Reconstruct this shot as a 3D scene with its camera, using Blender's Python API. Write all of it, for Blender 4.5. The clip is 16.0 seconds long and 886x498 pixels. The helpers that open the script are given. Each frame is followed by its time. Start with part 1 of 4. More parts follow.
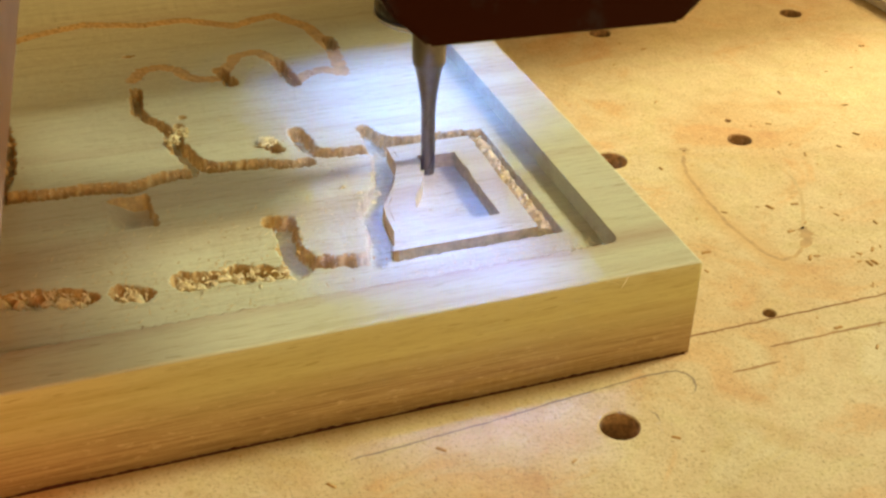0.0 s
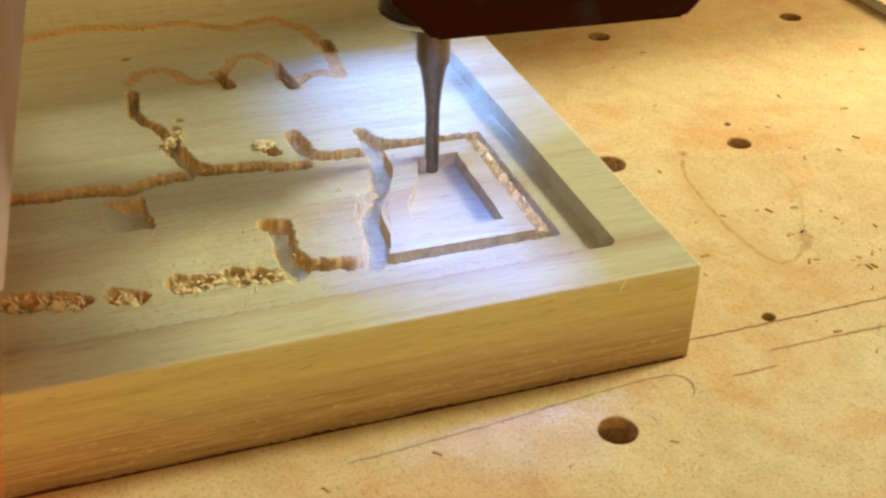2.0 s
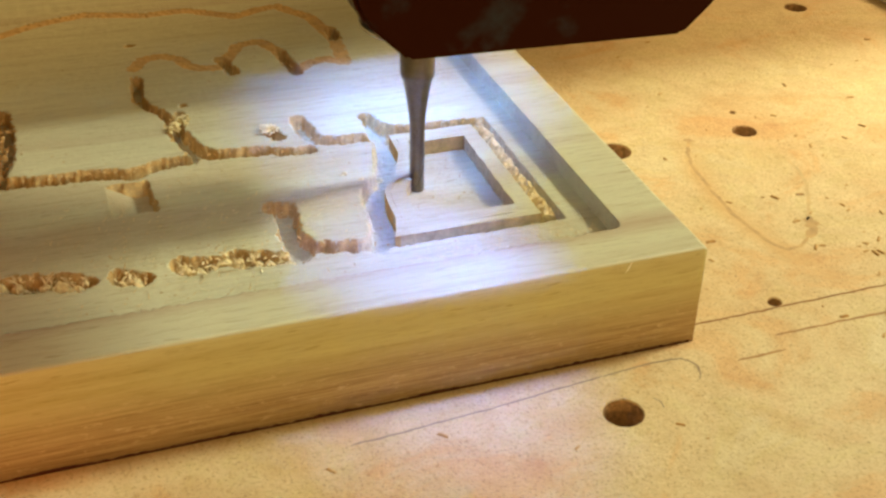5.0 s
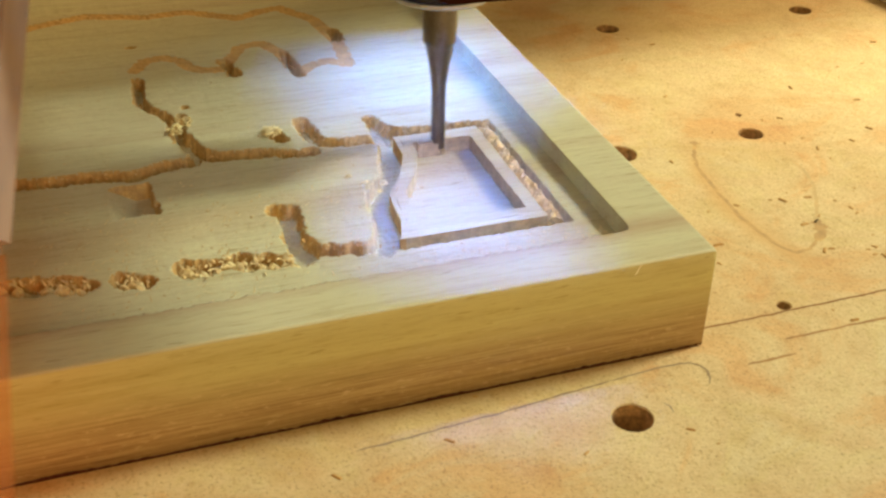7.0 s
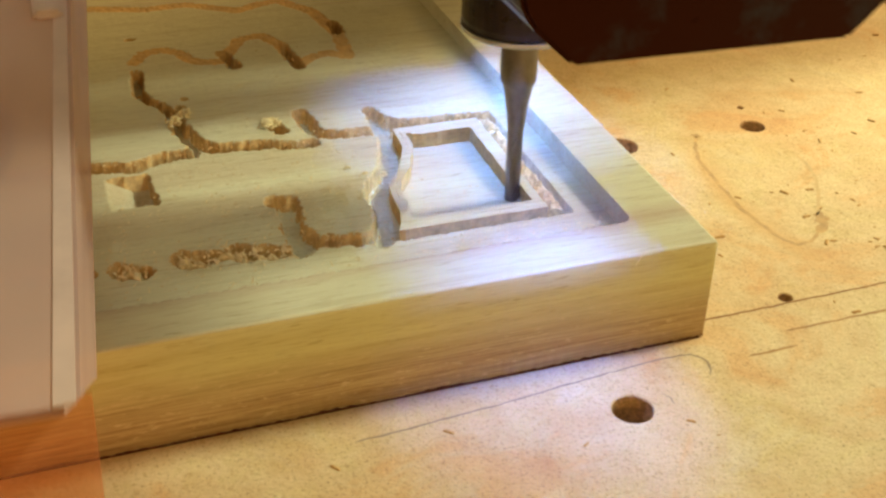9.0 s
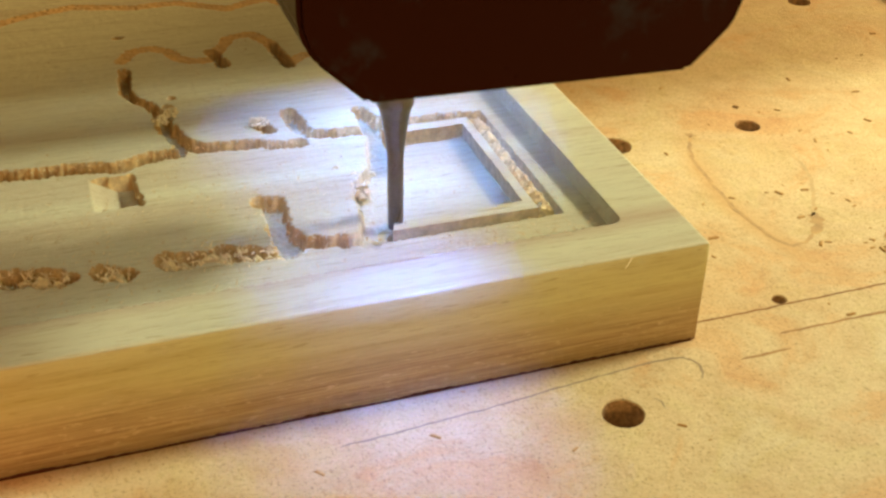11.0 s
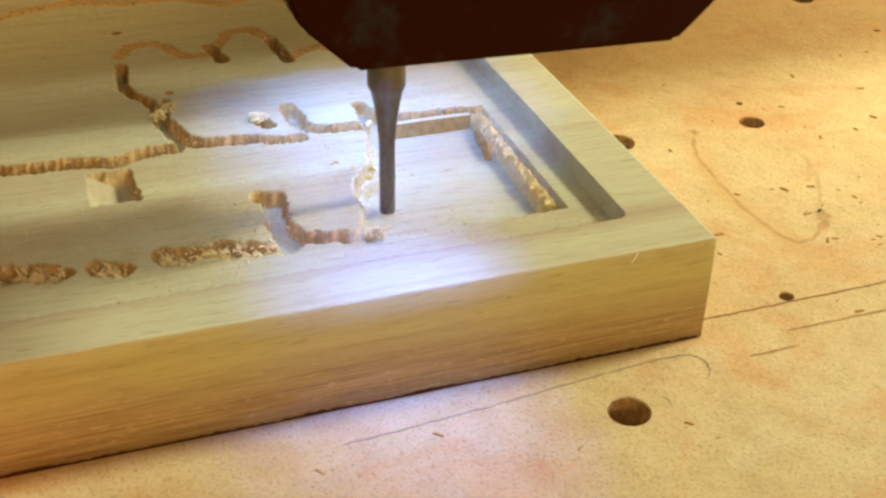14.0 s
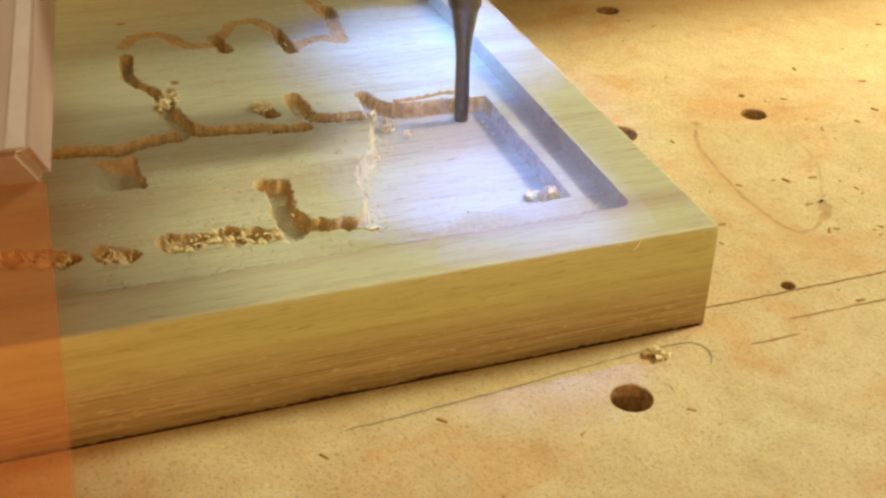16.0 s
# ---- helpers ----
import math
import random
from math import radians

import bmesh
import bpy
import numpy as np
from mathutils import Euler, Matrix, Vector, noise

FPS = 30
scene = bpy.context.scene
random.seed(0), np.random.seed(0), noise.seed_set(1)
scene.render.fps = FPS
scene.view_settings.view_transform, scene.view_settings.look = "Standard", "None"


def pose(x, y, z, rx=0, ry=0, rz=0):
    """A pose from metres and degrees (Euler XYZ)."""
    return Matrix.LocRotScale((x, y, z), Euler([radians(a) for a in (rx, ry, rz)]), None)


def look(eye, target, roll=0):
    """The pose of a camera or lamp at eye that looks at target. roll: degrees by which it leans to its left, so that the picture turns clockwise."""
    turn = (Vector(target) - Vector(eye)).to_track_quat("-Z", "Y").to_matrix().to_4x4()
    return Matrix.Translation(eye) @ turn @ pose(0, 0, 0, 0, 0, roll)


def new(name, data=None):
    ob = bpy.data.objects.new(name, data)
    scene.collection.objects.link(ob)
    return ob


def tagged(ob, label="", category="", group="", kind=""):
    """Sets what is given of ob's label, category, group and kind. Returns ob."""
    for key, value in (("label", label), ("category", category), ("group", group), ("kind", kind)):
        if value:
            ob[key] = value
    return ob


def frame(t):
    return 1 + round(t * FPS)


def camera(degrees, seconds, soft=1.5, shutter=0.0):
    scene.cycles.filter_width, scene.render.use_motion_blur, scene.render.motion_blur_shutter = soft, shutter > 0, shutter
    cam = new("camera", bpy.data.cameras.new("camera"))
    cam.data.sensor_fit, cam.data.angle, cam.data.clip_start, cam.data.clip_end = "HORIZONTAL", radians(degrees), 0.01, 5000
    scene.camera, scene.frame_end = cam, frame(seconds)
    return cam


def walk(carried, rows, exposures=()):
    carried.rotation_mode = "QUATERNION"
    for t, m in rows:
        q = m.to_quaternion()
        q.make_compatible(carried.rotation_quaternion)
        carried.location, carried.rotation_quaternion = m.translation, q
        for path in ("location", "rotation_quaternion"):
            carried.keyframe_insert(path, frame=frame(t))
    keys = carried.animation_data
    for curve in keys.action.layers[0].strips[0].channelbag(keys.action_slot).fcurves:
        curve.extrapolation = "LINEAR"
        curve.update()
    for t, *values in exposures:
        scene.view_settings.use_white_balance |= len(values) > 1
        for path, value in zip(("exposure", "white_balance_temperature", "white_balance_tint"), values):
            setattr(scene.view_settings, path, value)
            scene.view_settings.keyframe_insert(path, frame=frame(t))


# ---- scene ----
MM = 0.001

# camera path: seconds, eye, target, roll
PATH = [
    (0, (-0.09400, -0.13659, 0.12486), (-0.03750, 0.02111, 0.01559), 1.18),
    (0.5, (-0.09359, -0.13730, 0.12176), (-0.03699, 0.02137, 0.01396), 1.23),
    (1, (-0.09344, -0.13813, 0.12216), (-0.03712, 0.02056, 0.01425), 1.18),
    (1.5, (-0.09315, -0.13711, 0.12213), (-0.03639, 0.02142, 0.01421), 1.25),
    (2, (-0.09306, -0.13610, 0.12373), (-0.03657, 0.02221, 0.01533), 1.16),
    (2.5, (-0.09347, -0.13604, 0.12244), (-0.03737, 0.02273, 0.01453), 1.07),
    (3, (-0.09529, -0.13634, 0.12048), (-0.03794, 0.02246, 0.01328), 1.31),
    (3.5, (-0.09298, -0.13660, 0.12099), (-0.03640, 0.02186, 0.01288), 1.29),
    (4, (-0.09386, -0.13741, 0.12124), (-0.03768, 0.02106, 0.01294), 1.21),
    (6.5, (-0.09388, -0.13539, 0.11960), (-0.03755, 0.02343, 0.01188), 1.21),
    (7, (-0.09452, -0.13484, 0.11904), (-0.03783, 0.02406, 0.01163), 1.26),
    (7.5, (-0.09401, -0.13457, 0.11777), (-0.03734, 0.02434, 0.01037), 1.32),
    (8, (-0.09441, -0.13488, 0.11683), (-0.03783, 0.02412, 0.00951), 1.34),
    (8.5, (-0.09454, -0.13522, 0.11666), (-0.03801, 0.02350, 0.00891), 1.34),
    (9, (-0.09394, -0.13489, 0.11760), (-0.03774, 0.02400, 0.00991), 1.19),
    (11.5, (-0.09102, -0.13301, 0.11532), (-0.03497, 0.02583, 0.00749), 1.19),
    (12, (-0.09218, -0.13332, 0.11379), (-0.03570, 0.02581, 0.00660), 1.27),
    (12.5, (-0.09305, -0.13306, 0.11426), (-0.03639, 0.02573, 0.00667), 1.32),
    (13, (-0.09274, -0.13241, 0.11544), (-0.03622, 0.02636, 0.00774), 1.28),
    (13.5, (-0.09044, -0.13127, 0.11599), (-0.03447, 0.02758, 0.00812), 1.14),
    (14, (-0.09128, -0.13107, 0.11351), (-0.03467, 0.02802, 0.00633), 1.27),
    (14.5, (-0.09166, -0.13236, 0.11240), (-0.03467, 0.02698, 0.00580), 1.37),
    (15, (-0.09155, -0.13271, 0.11323), (-0.03469, 0.02589, 0.00546), 1.51),
    (15.5, (-0.09115, -0.13218, 0.11278), (-0.03469, 0.02646, 0.00486), 1.47),
    (16, (-0.09234, -0.13260, 0.11247), (-0.03580, 0.02643, 0.00518), 1.39),
]
cam = camera(41.2, 16.0, soft=2.5, shutter=0.4)
walk(cam, [(t, look(e, g, r)) for t, e, g, r in PATH])

# cutter tip over the board: seconds, x, y in millimetres
TIP = [
    (0, -30.1, 51.4), (0.2, -33.5, 41.5), (0.4, -36.5, 36.9), (0.6, -39.2, 31.3), (0.8, -37.7, 28.4),
    (1, -29.7, 28.6), (1.2, -24.0, 29.4), (1.4, -23.9, 35.9), (1.5, -23.6, 39.6), (1.6, -23.4, 45.3),
    (1.8, -23.2, 54.5), (2, -28.3, 52.8), (2.2, -30.4, 53.4), (2.4, -33.2, 44.2), (2.6, -35.5, 40.7),
    (2.8, -39.1, 36.9), (3, -39.8, 28.1), (3.2, -34.2, 27.6), (3.4, -26.5, 27.8), (3.5, -23.7, 27.3),
    (3.6, -23.7, 29.2), (3.8, -22.8, 38.8), (4, -22.9, 46.3), (4.2, -23.3, 53.5), (4.41, -28.8, 54.0),
    (4.62, -31.0, 53.7), (4.83, -33.8, 45.1), (5.04, -36.4, 41.2), (5.25, -39.6, 37.0), (5.46, -40.3, 28.1),
    (5.67, -36.5, 26.6), (5.88, -28.3, 27.0), (6.09, -23.5, 27.8), (6.3, -23.0, 33.2), (6.5, -22.7, 42.9),
    (6.7, -22.7, 50.7), (6.9, -24.7, 55.0), (7, -28.3, 55.1), (7.1, -30.8, 57.8), (7.3, -31.0, 55.3),
    (7.5, -35.2, 43.5), (7.7, -37.0, 42.1), (7.9, -40.4, 37.9), (8.1, -41.6, 27.6), (8.3, -39.6, 25.5),
    (8.5, -31.2, 26.2), (8.7, -23.4, 26.0), (8.9, -22.5, 27.1), (9, -22.4, 31.5), (9.1, -21.5, 37.5),
    (9.32, -21.8, 48.7), (9.54, -22.9, 54.4), (9.76, -28.2, 56.7), (9.98, -32.1, 59.5), (10.2, -33.2, 54.6),
    (10.42, -36.2, 45.1), (10.64, -38.9, 41.1), (10.86, -41.8, 34.3), (11.08, -42.9, 26.0), (11.3, -37.3, 24.4),
    (11.5, -29.6, 24.7), (11.7, -22.1, 22.8), (11.9, -21.3, 28.1), (12.1, -21.0, 37.3), (12.3, -21.1, 45.9),
    (12.5, -20.8, 53.2), (12.7, -23.3, 56.8), (12.9, -30.8, 57.4), (13.1, -34.6, 64.5), (13.3, -33.1, 58.8),
    (13.5, -36.5, 47.2), (13.7, -39.1, 43.0), (13.9, -42.8, 35.5), (14.1, -43.5, 28.5), (14.3, -45.6, 21.3),
    (14.5, -40.7, 21.0), (14.7, -32.7, 21.8), (14.9, -24.4, 22.5), (15.1, -20.7, 23.6), (15.2, -20.1, 29.4),
    (15.3, -20.4, 33.8), (15.4, -20.1, 38.7), (15.5, -19.7, 42.1), (15.6, -19.4, 45.9), (15.8, -19.0, 53.5),
    (16, -21.8, 57.3),
]
FLOOR_Z, PLATEAU_Z, TOP_Z = 13.0, 16.0, 19.0

# ---------------------------------------------------------------- world and lights
world = bpy.data.worlds.new("workshop")
scene.world = world
world.use_nodes = True
bg = world.node_tree.nodes["Background"]
bg.inputs[0].default_value = (1.0, 0.69, 0.28, 1)
bg.inputs[1].default_value = 0.40


def area_lamp(name, eye, target, size, watts, colour):
    data = bpy.data.lights.new(name, "AREA")
    data.shape, data.size, data.energy, data.color = "DISK", size, watts, colour
    ob = new(name, data)
    ob.matrix_world = look(eye, target)
    return ob


# warm work lamp to the right of the machine
area_lamp("work_lamp_light", (0.555, 0.07, 0.54), (-0.01, 0.03, 0.01), 0.13, 5.8, (0.97, 1.0, 0.74))
# reddish fill added near the camera, no lamp stands there
red = bpy.data.lights.new("red_fill_light", "SPOT")
red.energy, red.color, red.spot_size, red.spot_blend, red.shadow_soft_size = 0.8, (1.0, 0.25, 0.045), radians(26), 1.0, 0.02
new("red_fill_light", red).matrix_world = look((-0.17, -0.20, 0.14), (-0.134, 0.006, 0.006))
# warm room lamp low in front of the bench
area_lamp("front_lamp_light", (0.06, -0.86, 0.32), (-0.03, 0.0, 0.01), 0.20, 1.6, (1.0, 0.66, 0.26))
# soft warm fill added behind the machine to lift the far bed
area_lamp("back_fill_light", (0.95, 0.75, 0.55), (0.08, 0.12, 0.0), 0.35, 13.0, (1.0, 0.66, 0.24))


# ---------------------------------------------------------------- materials
def material(name):
    m = bpy.data.materials.new(name)
    m.use_nodes = True
    nt = m.node_tree
    return m, nt, nt.nodes["Principled BSDF"]


def add(nt, kind, **values):
    n = nt.nodes.new(kind)
    for key, v in values.items():
        n.inputs[key].default_value = v
    return n


def ramp(nt, source, stops):
    n = nt.nodes.new("ShaderNodeValToRGB")
    el = n.color_ramp.elements
    while len(el) < len(stops):
        el.new(0.5)
    for e, (p, c) in zip(el, stops):
        e.position, e.color = p, (*c, 1)
    nt.links.new(source, n.inputs[0])
    return n


def mixed(nt, a, b, factor, blend="MIX"):
    n = nt.nodes.new("ShaderNodeMix")
    n.data_type, n.blend_type = "RGBA", blend
    for sock, v in ((n.inputs[0], factor), (n.inputs[6], a), (n.inputs[7], b)):
        if isinstance(v, (int, float)):
            sock.default_value = v
        elif isinstance(v, tuple):
            sock.default_value = (*v, 1)
        else:
            nt.links.new(v, sock)
    return n.outputs[2]


def stretched(nt, scale, shift=(0, 0, 0)):
    geo = nt.nodes.new("ShaderNodeNewGeometry")
    mp = nt.nodes.new("ShaderNodeMapping")
    mp.inputs["Scale"].default_value = scale
    mp.inputs["Location"].default_value = shift
    nt.links.new(geo.outputs["Position"], mp.inputs[0])
    return mp.outputs[0]


def noise_tex(nt, vec, scale, detail=4, rough=0.6, distort=0.0):
    n = add(nt, "ShaderNodeTexNoise", Scale=scale, Detail=detail, Roughness=rough, Distortion=distort)
    nt.links.new(vec, n.inputs["Vector"])
    return n.outputs[0]


def bumped(nt, bsdf, height, strength, distance):
    b = add(nt, "ShaderNodeBump", Strength=strength, Distance=distance)
    nt.links.new(height, b.inputs["Height"])
    nt.links.new(b.outputs[0], bsdf.inputs["Normal"])


def board_wood(name, tint):
    m, nt, p = material(name)
    # broad growth bands that run along the board
    bands = noise_tex(nt, stretched(nt, (3, 55, 85), (0.31, 0.2, 0.4)), 1.0, 3, 0.55, 0.6)
    c1 = ramp(nt, bands, [(0.30, (0.55, 0.515, 0.325)), (0.52, (0.60, 0.57, 0.37)), (0.68, (0.51, 0.43, 0.265)), (0.80, (0.565, 0.53, 0.34))])
    fine = noise_tex(nt, stretched(nt, (150, 1700, 2200)), 1.0, 6, 0.8, 0.4)
    c2 = ramp(nt, fine, [(0.30, (0.66, 0.58, 0.48)), (0.50, (0.97, 0.96, 0.94)), (0.75, (1.0, 1.0, 0.97))])
    col = mixed(nt, c1.outputs[0], c2.outputs[0], 0.75, "MULTIPLY")
    col = mixed(nt, col, tint, 1.0, "MULTIPLY")
    # short dark pores along the grain
    pores = noise_tex(nt, stretched(nt, (190, 1100, 1100), (0.7, 0.1, 0.3)), 1.0, 2, 0.5)
    dots = ramp(nt, pores, [(0.66, (1, 1, 1)), (0.72, (0.62, 0.52, 0.40))])
    col = mixed(nt, col, dots.outputs[0], 0.5, "MULTIPLY")
    # long faint streaks of darker grain
    lines = noise_tex(nt, stretched(nt, (14, 420, 300), (0.1, 0.9, 0.2)), 1.0, 4, 0.7, 0.3)
    dark = ramp(nt, lines, [(0.34, (0.80, 0.73, 0.62)), (0.46, (1, 1, 1)), (0.60, (1, 1, 1)), (0.70, (1.05, 1.05, 1.05))])
    col = mixed(nt, col, dark.outputs[0], 0.5, "MULTIPLY")
    # darker heartwood seam low in the edge
    geo = nt.nodes.new("ShaderNodeNewGeometry")
    sep = nt.nodes.new("ShaderNodeSeparateXYZ")
    nt.links.new(geo.outputs["Position"], sep.inputs[0])
    wob = noise_tex(nt, stretched(nt, (12, 60, 60)), 1.0, 3)
    mth = nt.nodes.new("ShaderNodeMath")
    mth.operation, mth.inputs[1].default_value = "MULTIPLY_ADD", 0.007
    nt.links.new(wob, mth.inputs[0])
    nt.links.new(sep.outputs[2], mth.inputs[2])
    seam = ramp(nt, mth.outputs[0], [(0.0, (1, 1, 1)), (0.0112, (0.95, 0.95, 0.95)), (0.0127, (0, 0, 0))])
    streak = noise_tex(nt, stretched(nt, (45, 1200, 2100)), 1.0, 5, 0.75)
    heart = ramp(nt, streak, [(0.36, (0.25, 0.145, 0.065)), (0.47, (0.40, 0.27, 0.13)), (0.62, (0.54, 0.40, 0.21))])
    fleck = noise_tex(nt, stretched(nt, (420, 1500, 1800), (0.2, 0.7, 0.1)), 1.0, 3, 0.7)
    pale = ramp(nt, fleck, [(0.60, (0, 0, 0)), (0.68, (0.8, 0.8, 0.8))])
    worn = mixed(nt, heart.outputs[0], (0.64, 0.49, 0.29), pale.outputs[0])
    col = mixed(nt, col, worn, seam.outputs[0])
    # brown line that follows the front rim
    line = nt.nodes.new("ShaderNodeMath")
    line.operation, line.inputs[1].default_value = "MULTIPLY_ADD", 0.0035
    nt.links.new(wob, line.inputs[0])
    nt.links.new(sep.outputs[1], line.inputs[2])
    rim_line = ramp(nt, line.outputs[0], [(0.0088, (0, 0, 0)), (0.0112, (0.75,) * 3), (0.0120, (0.6,) * 3), (0.0132, (0, 0, 0))])
    col = mixed(nt, col, (0.40, 0.26, 0.16), rim_line.outputs[0])
    nt.links.new(col, p.inputs["Base Color"])
    p.inputs["Roughness"].default_value = 0.5
    p.inputs["Specular IOR Level"].default_value = 0.4
    bumped(nt, p, fine, 0.35, 0.0003)
    return m


def fuzzy_wood():
    m, nt, p = material("torn_wood_fibre")
    n = noise_tex(nt, stretched(nt, (500, 700, 900)), 1.0, 3, 0.7)
    c = ramp(nt, n, [(0.3, (0.40, 0.21, 0.06)), (0.55, (0.56, 0.34, 0.125)), (0.75, (0.66, 0.46, 0.20))])
    nt.links.new(c.outputs[0], p.inputs["Base Color"])
    p.inputs["Roughness"].default_value = 0.85
    return m


def mdf():
    m, nt, p = material("fibreboard")
    big = noise_tex(nt, stretched(nt, (22, 22, 22)), 1.0, 4, 0.6)
    c1 = ramp(nt, big, [(0.28, (0.61, 0.39, 0.175)), (0.45, (0.65, 0.505, 0.27)), (0.6, (0.68, 0.545, 0.305)), (0.74, (0.66, 0.44, 0.215))])
    specks = noise_tex(nt, stretched(nt, (1700, 1700, 1700)), 1.0, 4, 0.8)
    patch = noise_tex(nt, stretched(nt, (38, 46, 40), (0.33, 0.41, 0)), 1.0, 5, 0.65, 0.8)
    worn = ramp(nt, patch, [(0.38, (1.0, 0.83, 0.70)), (0.45, (1, 0.97, 0.94)), (0.52, (1, 1, 1)), (0.58, (0.98, 1.0, 0.92)), (0.64, (1.0, 1.05, 1.10))])
    c2 = ramp(nt, specks, [(0.35, (0.36, 0.25, 0.17)), (0.44, (0.94, 0.91, 0.87)), (0.62, (1, 1, 1)), (0.70, (1.18, 1.2, 1.24))])
    mid = noise_tex(nt, stretched(nt, (130, 130, 130)), 1.0, 3, 0.7)
    c3 = ramp(nt, mid, [(0.3, (0.82, 0.74, 0.66)), (0.6, (1, 1, 1))])
    col = mixed(nt, c1.outputs[0], c2.outputs[0], 0.7, "MULTIPLY")
    col = mixed(nt, col, c3.outputs[0], 0.7, "MULTIPLY")
    col = mixed(nt, col, worn.outputs[0], 0.9, "MULTIPLY")
    flakes = add(nt, "ShaderNodeTexVoronoi", Scale=1.0, Randomness=1.0)
    nt.links.new(stretched(nt, (2300, 1400, 1700)), flakes.inputs["Vector"])
    chip = ramp(nt, flakes.outputs["Color"], [(0.10, (0.80, 0.72, 0.62)), (0.22, (1, 1, 1)), (0.80, (1, 1, 1)), (0.92, (1.10, 1.11, 1.14))])
    col = mixed(nt, col, chip.outputs[0], 0.6, "MULTIPLY")
    p.inputs["Roughness"].default_value = 0.6
    dents = noise_tex(nt, stretched(nt, (620, 620, 620)), 1.0, 4, 0.75)
    spots = ramp(nt, dents, [(0.27, (0.62, 0.46, 0.34)), (0.36, (1, 1, 1)), (0.66, (1, 1, 1)), (0.74, (1.1, 1.1, 1.12))])
    col = mixed(nt, col, spots.outputs[0], 0.55, "MULTIPLY")
    # worn orange arc left by an old cut
    geo = nt.nodes.new("ShaderNodeNewGeometry")
    sep = nt.nodes.new("ShaderNodeSeparateXYZ")
    nt.links.new(geo.outputs["Position"], sep.inputs[0])

    def calc(op, a, b):
        n = nt.nodes.new("ShaderNodeMath")
        n.operation = op
        for sock, v in zip(n.inputs, (a, b)):
            if isinstance(v, (int, float)):
                sock.default_value = v
            else:
                nt.links.new(v, sock)
        return n.outputs[0]

    away = calc("SUBTRACT", sep.outputs[1], 0.037)
    bow = calc("MULTIPLY", calc("MULTIPLY", away, away), 7.0)
    off = calc("SUBTRACT", calc("SUBTRACT", sep.outputs[0], 0.0277), bow)
    off = calc("ADD", off, calc("MULTIPLY", patch, 0.006))
    arc = ramp(nt, calc("MULTIPLY", off, 60.0), [(0.0, (0, 0, 0)), (0.16, (0.55,) * 3), (0.22, (0.75,) * 3), (0.30, (0.5,) * 3), (0.52, (0, 0, 0))])
    reach = ramp(nt, calc("MULTIPLY", calc("ABSOLUTE", away, 0), 25.0), [(0.42, (1, 1, 1)), (0.85, (0, 0, 0))])
    col = mixed(nt, col, (0.60, 0.36, 0.14), mixed(nt, arc.outputs[0], reach.outputs[0], 1.0, "MULTIPLY"))
    nt.links.new(col, p.inputs["Base Color"])
    bumped(nt, p, dents, 0.5, 0.0005)
    return m


def plain(name, colour, rough, metal=0.0, var=0.25, scale=250.0):
    m, nt, p = material(name)
    n = noise_tex(nt, stretched(nt, (scale, scale, scale)), 1.0, 4, 0.65)
    c = ramp(nt, n, [(0.3, tuple(v * (1 - var) for v in colour)), (0.7, tuple(min(1, v * (1 + var)) for v in colour))])
    nt.links.new(c.outputs[0], p.inputs["Base Color"])
    r = ramp(nt, n, [(0.3, (rough * 0.8,) * 3), (0.7, (min(1, rough * 1.2),) * 3)])
    nt.links.new(r.outputs[0], p.inputs["Roughness"])
    p.inputs["Metallic"].default_value = metal
    return m


def clear_plastic():
    m, nt, p = material("scuffed_acrylic")
    n = noise_tex(nt, stretched(nt, (30, 12, 60)), 1.0, 3, 0.5)
    a = ramp(nt, n, [(0.35, (0.40,) * 3), (0.65, (0.64,) * 3)])
    # cloudy bands that run along the plate
    tex = nt.nodes.new("ShaderNodeTexCoord")
    mp = nt.nodes.new("ShaderNodeMapping")
    mp.inputs["Scale"].default_value = (38, 7, 20)
    nt.links.new(tex.outputs["Object"], mp.inputs[0])
    haze = noise_tex(nt, mp.outputs[0], 1.0, 3, 0.55, 0.5)
    c = ramp(nt, haze, [(0.34, (0.42, 0.36, 0.46)), (0.48, (0.55, 0.40, 0.36)), (0.60, (0.57, 0.44, 0.39)), (0.72, (0.44, 0.37, 0.47))])
    nt.links.new(c.outputs[0], p.inputs["Base Color"])
    p.inputs["Roughness"].default_value = 0.75
    p.inputs["Specular IOR Level"].default_value = 0.15
    clear = add(nt, "ShaderNodeBsdfTransparent", Color=(0.90, 0.70, 0.56, 1))
    mix = nt.nodes.new("ShaderNodeMixShader")
    nt.links.new(a.outputs[0], mix.inputs[0])
    nt.links.new(clear.outputs[0], mix.inputs[1])
    nt.links.new(p.outputs[0], mix.inputs[2])
    nt.links.new(mix.outputs[0], nt.nodes["Material Output"].inputs[0])
    return m


def tinted_film():
    """Thin orange see-through film."""
    m, nt, p = material("orange_film")
    n = noise_tex(nt, stretched(nt, (40, 14, 40)), 1.0, 3, 0.6)
    a = ramp(nt, n, [(0.3, (0.10,) * 3), (0.7, (0.22,) * 3)])
    p.inputs["Base Color"].default_value = (0.62, 0.22, 0.07, 1)
    p.inputs["Roughness"].default_value = 0.6
    clear = add(nt, "ShaderNodeBsdfTransparent", Color=(0.99, 0.86, 0.75, 1))
    mix = nt.nodes.new("ShaderNodeMixShader")
    nt.links.new(a.outputs[0], mix.inputs[0])
    nt.links.new(clear.outputs[0], mix.inputs[1])
    nt.links.new(p.outputs[0], mix.inputs[2])
    nt.links.new(mix.outputs[0], nt.nodes["Material Output"].inputs[0])
    return m


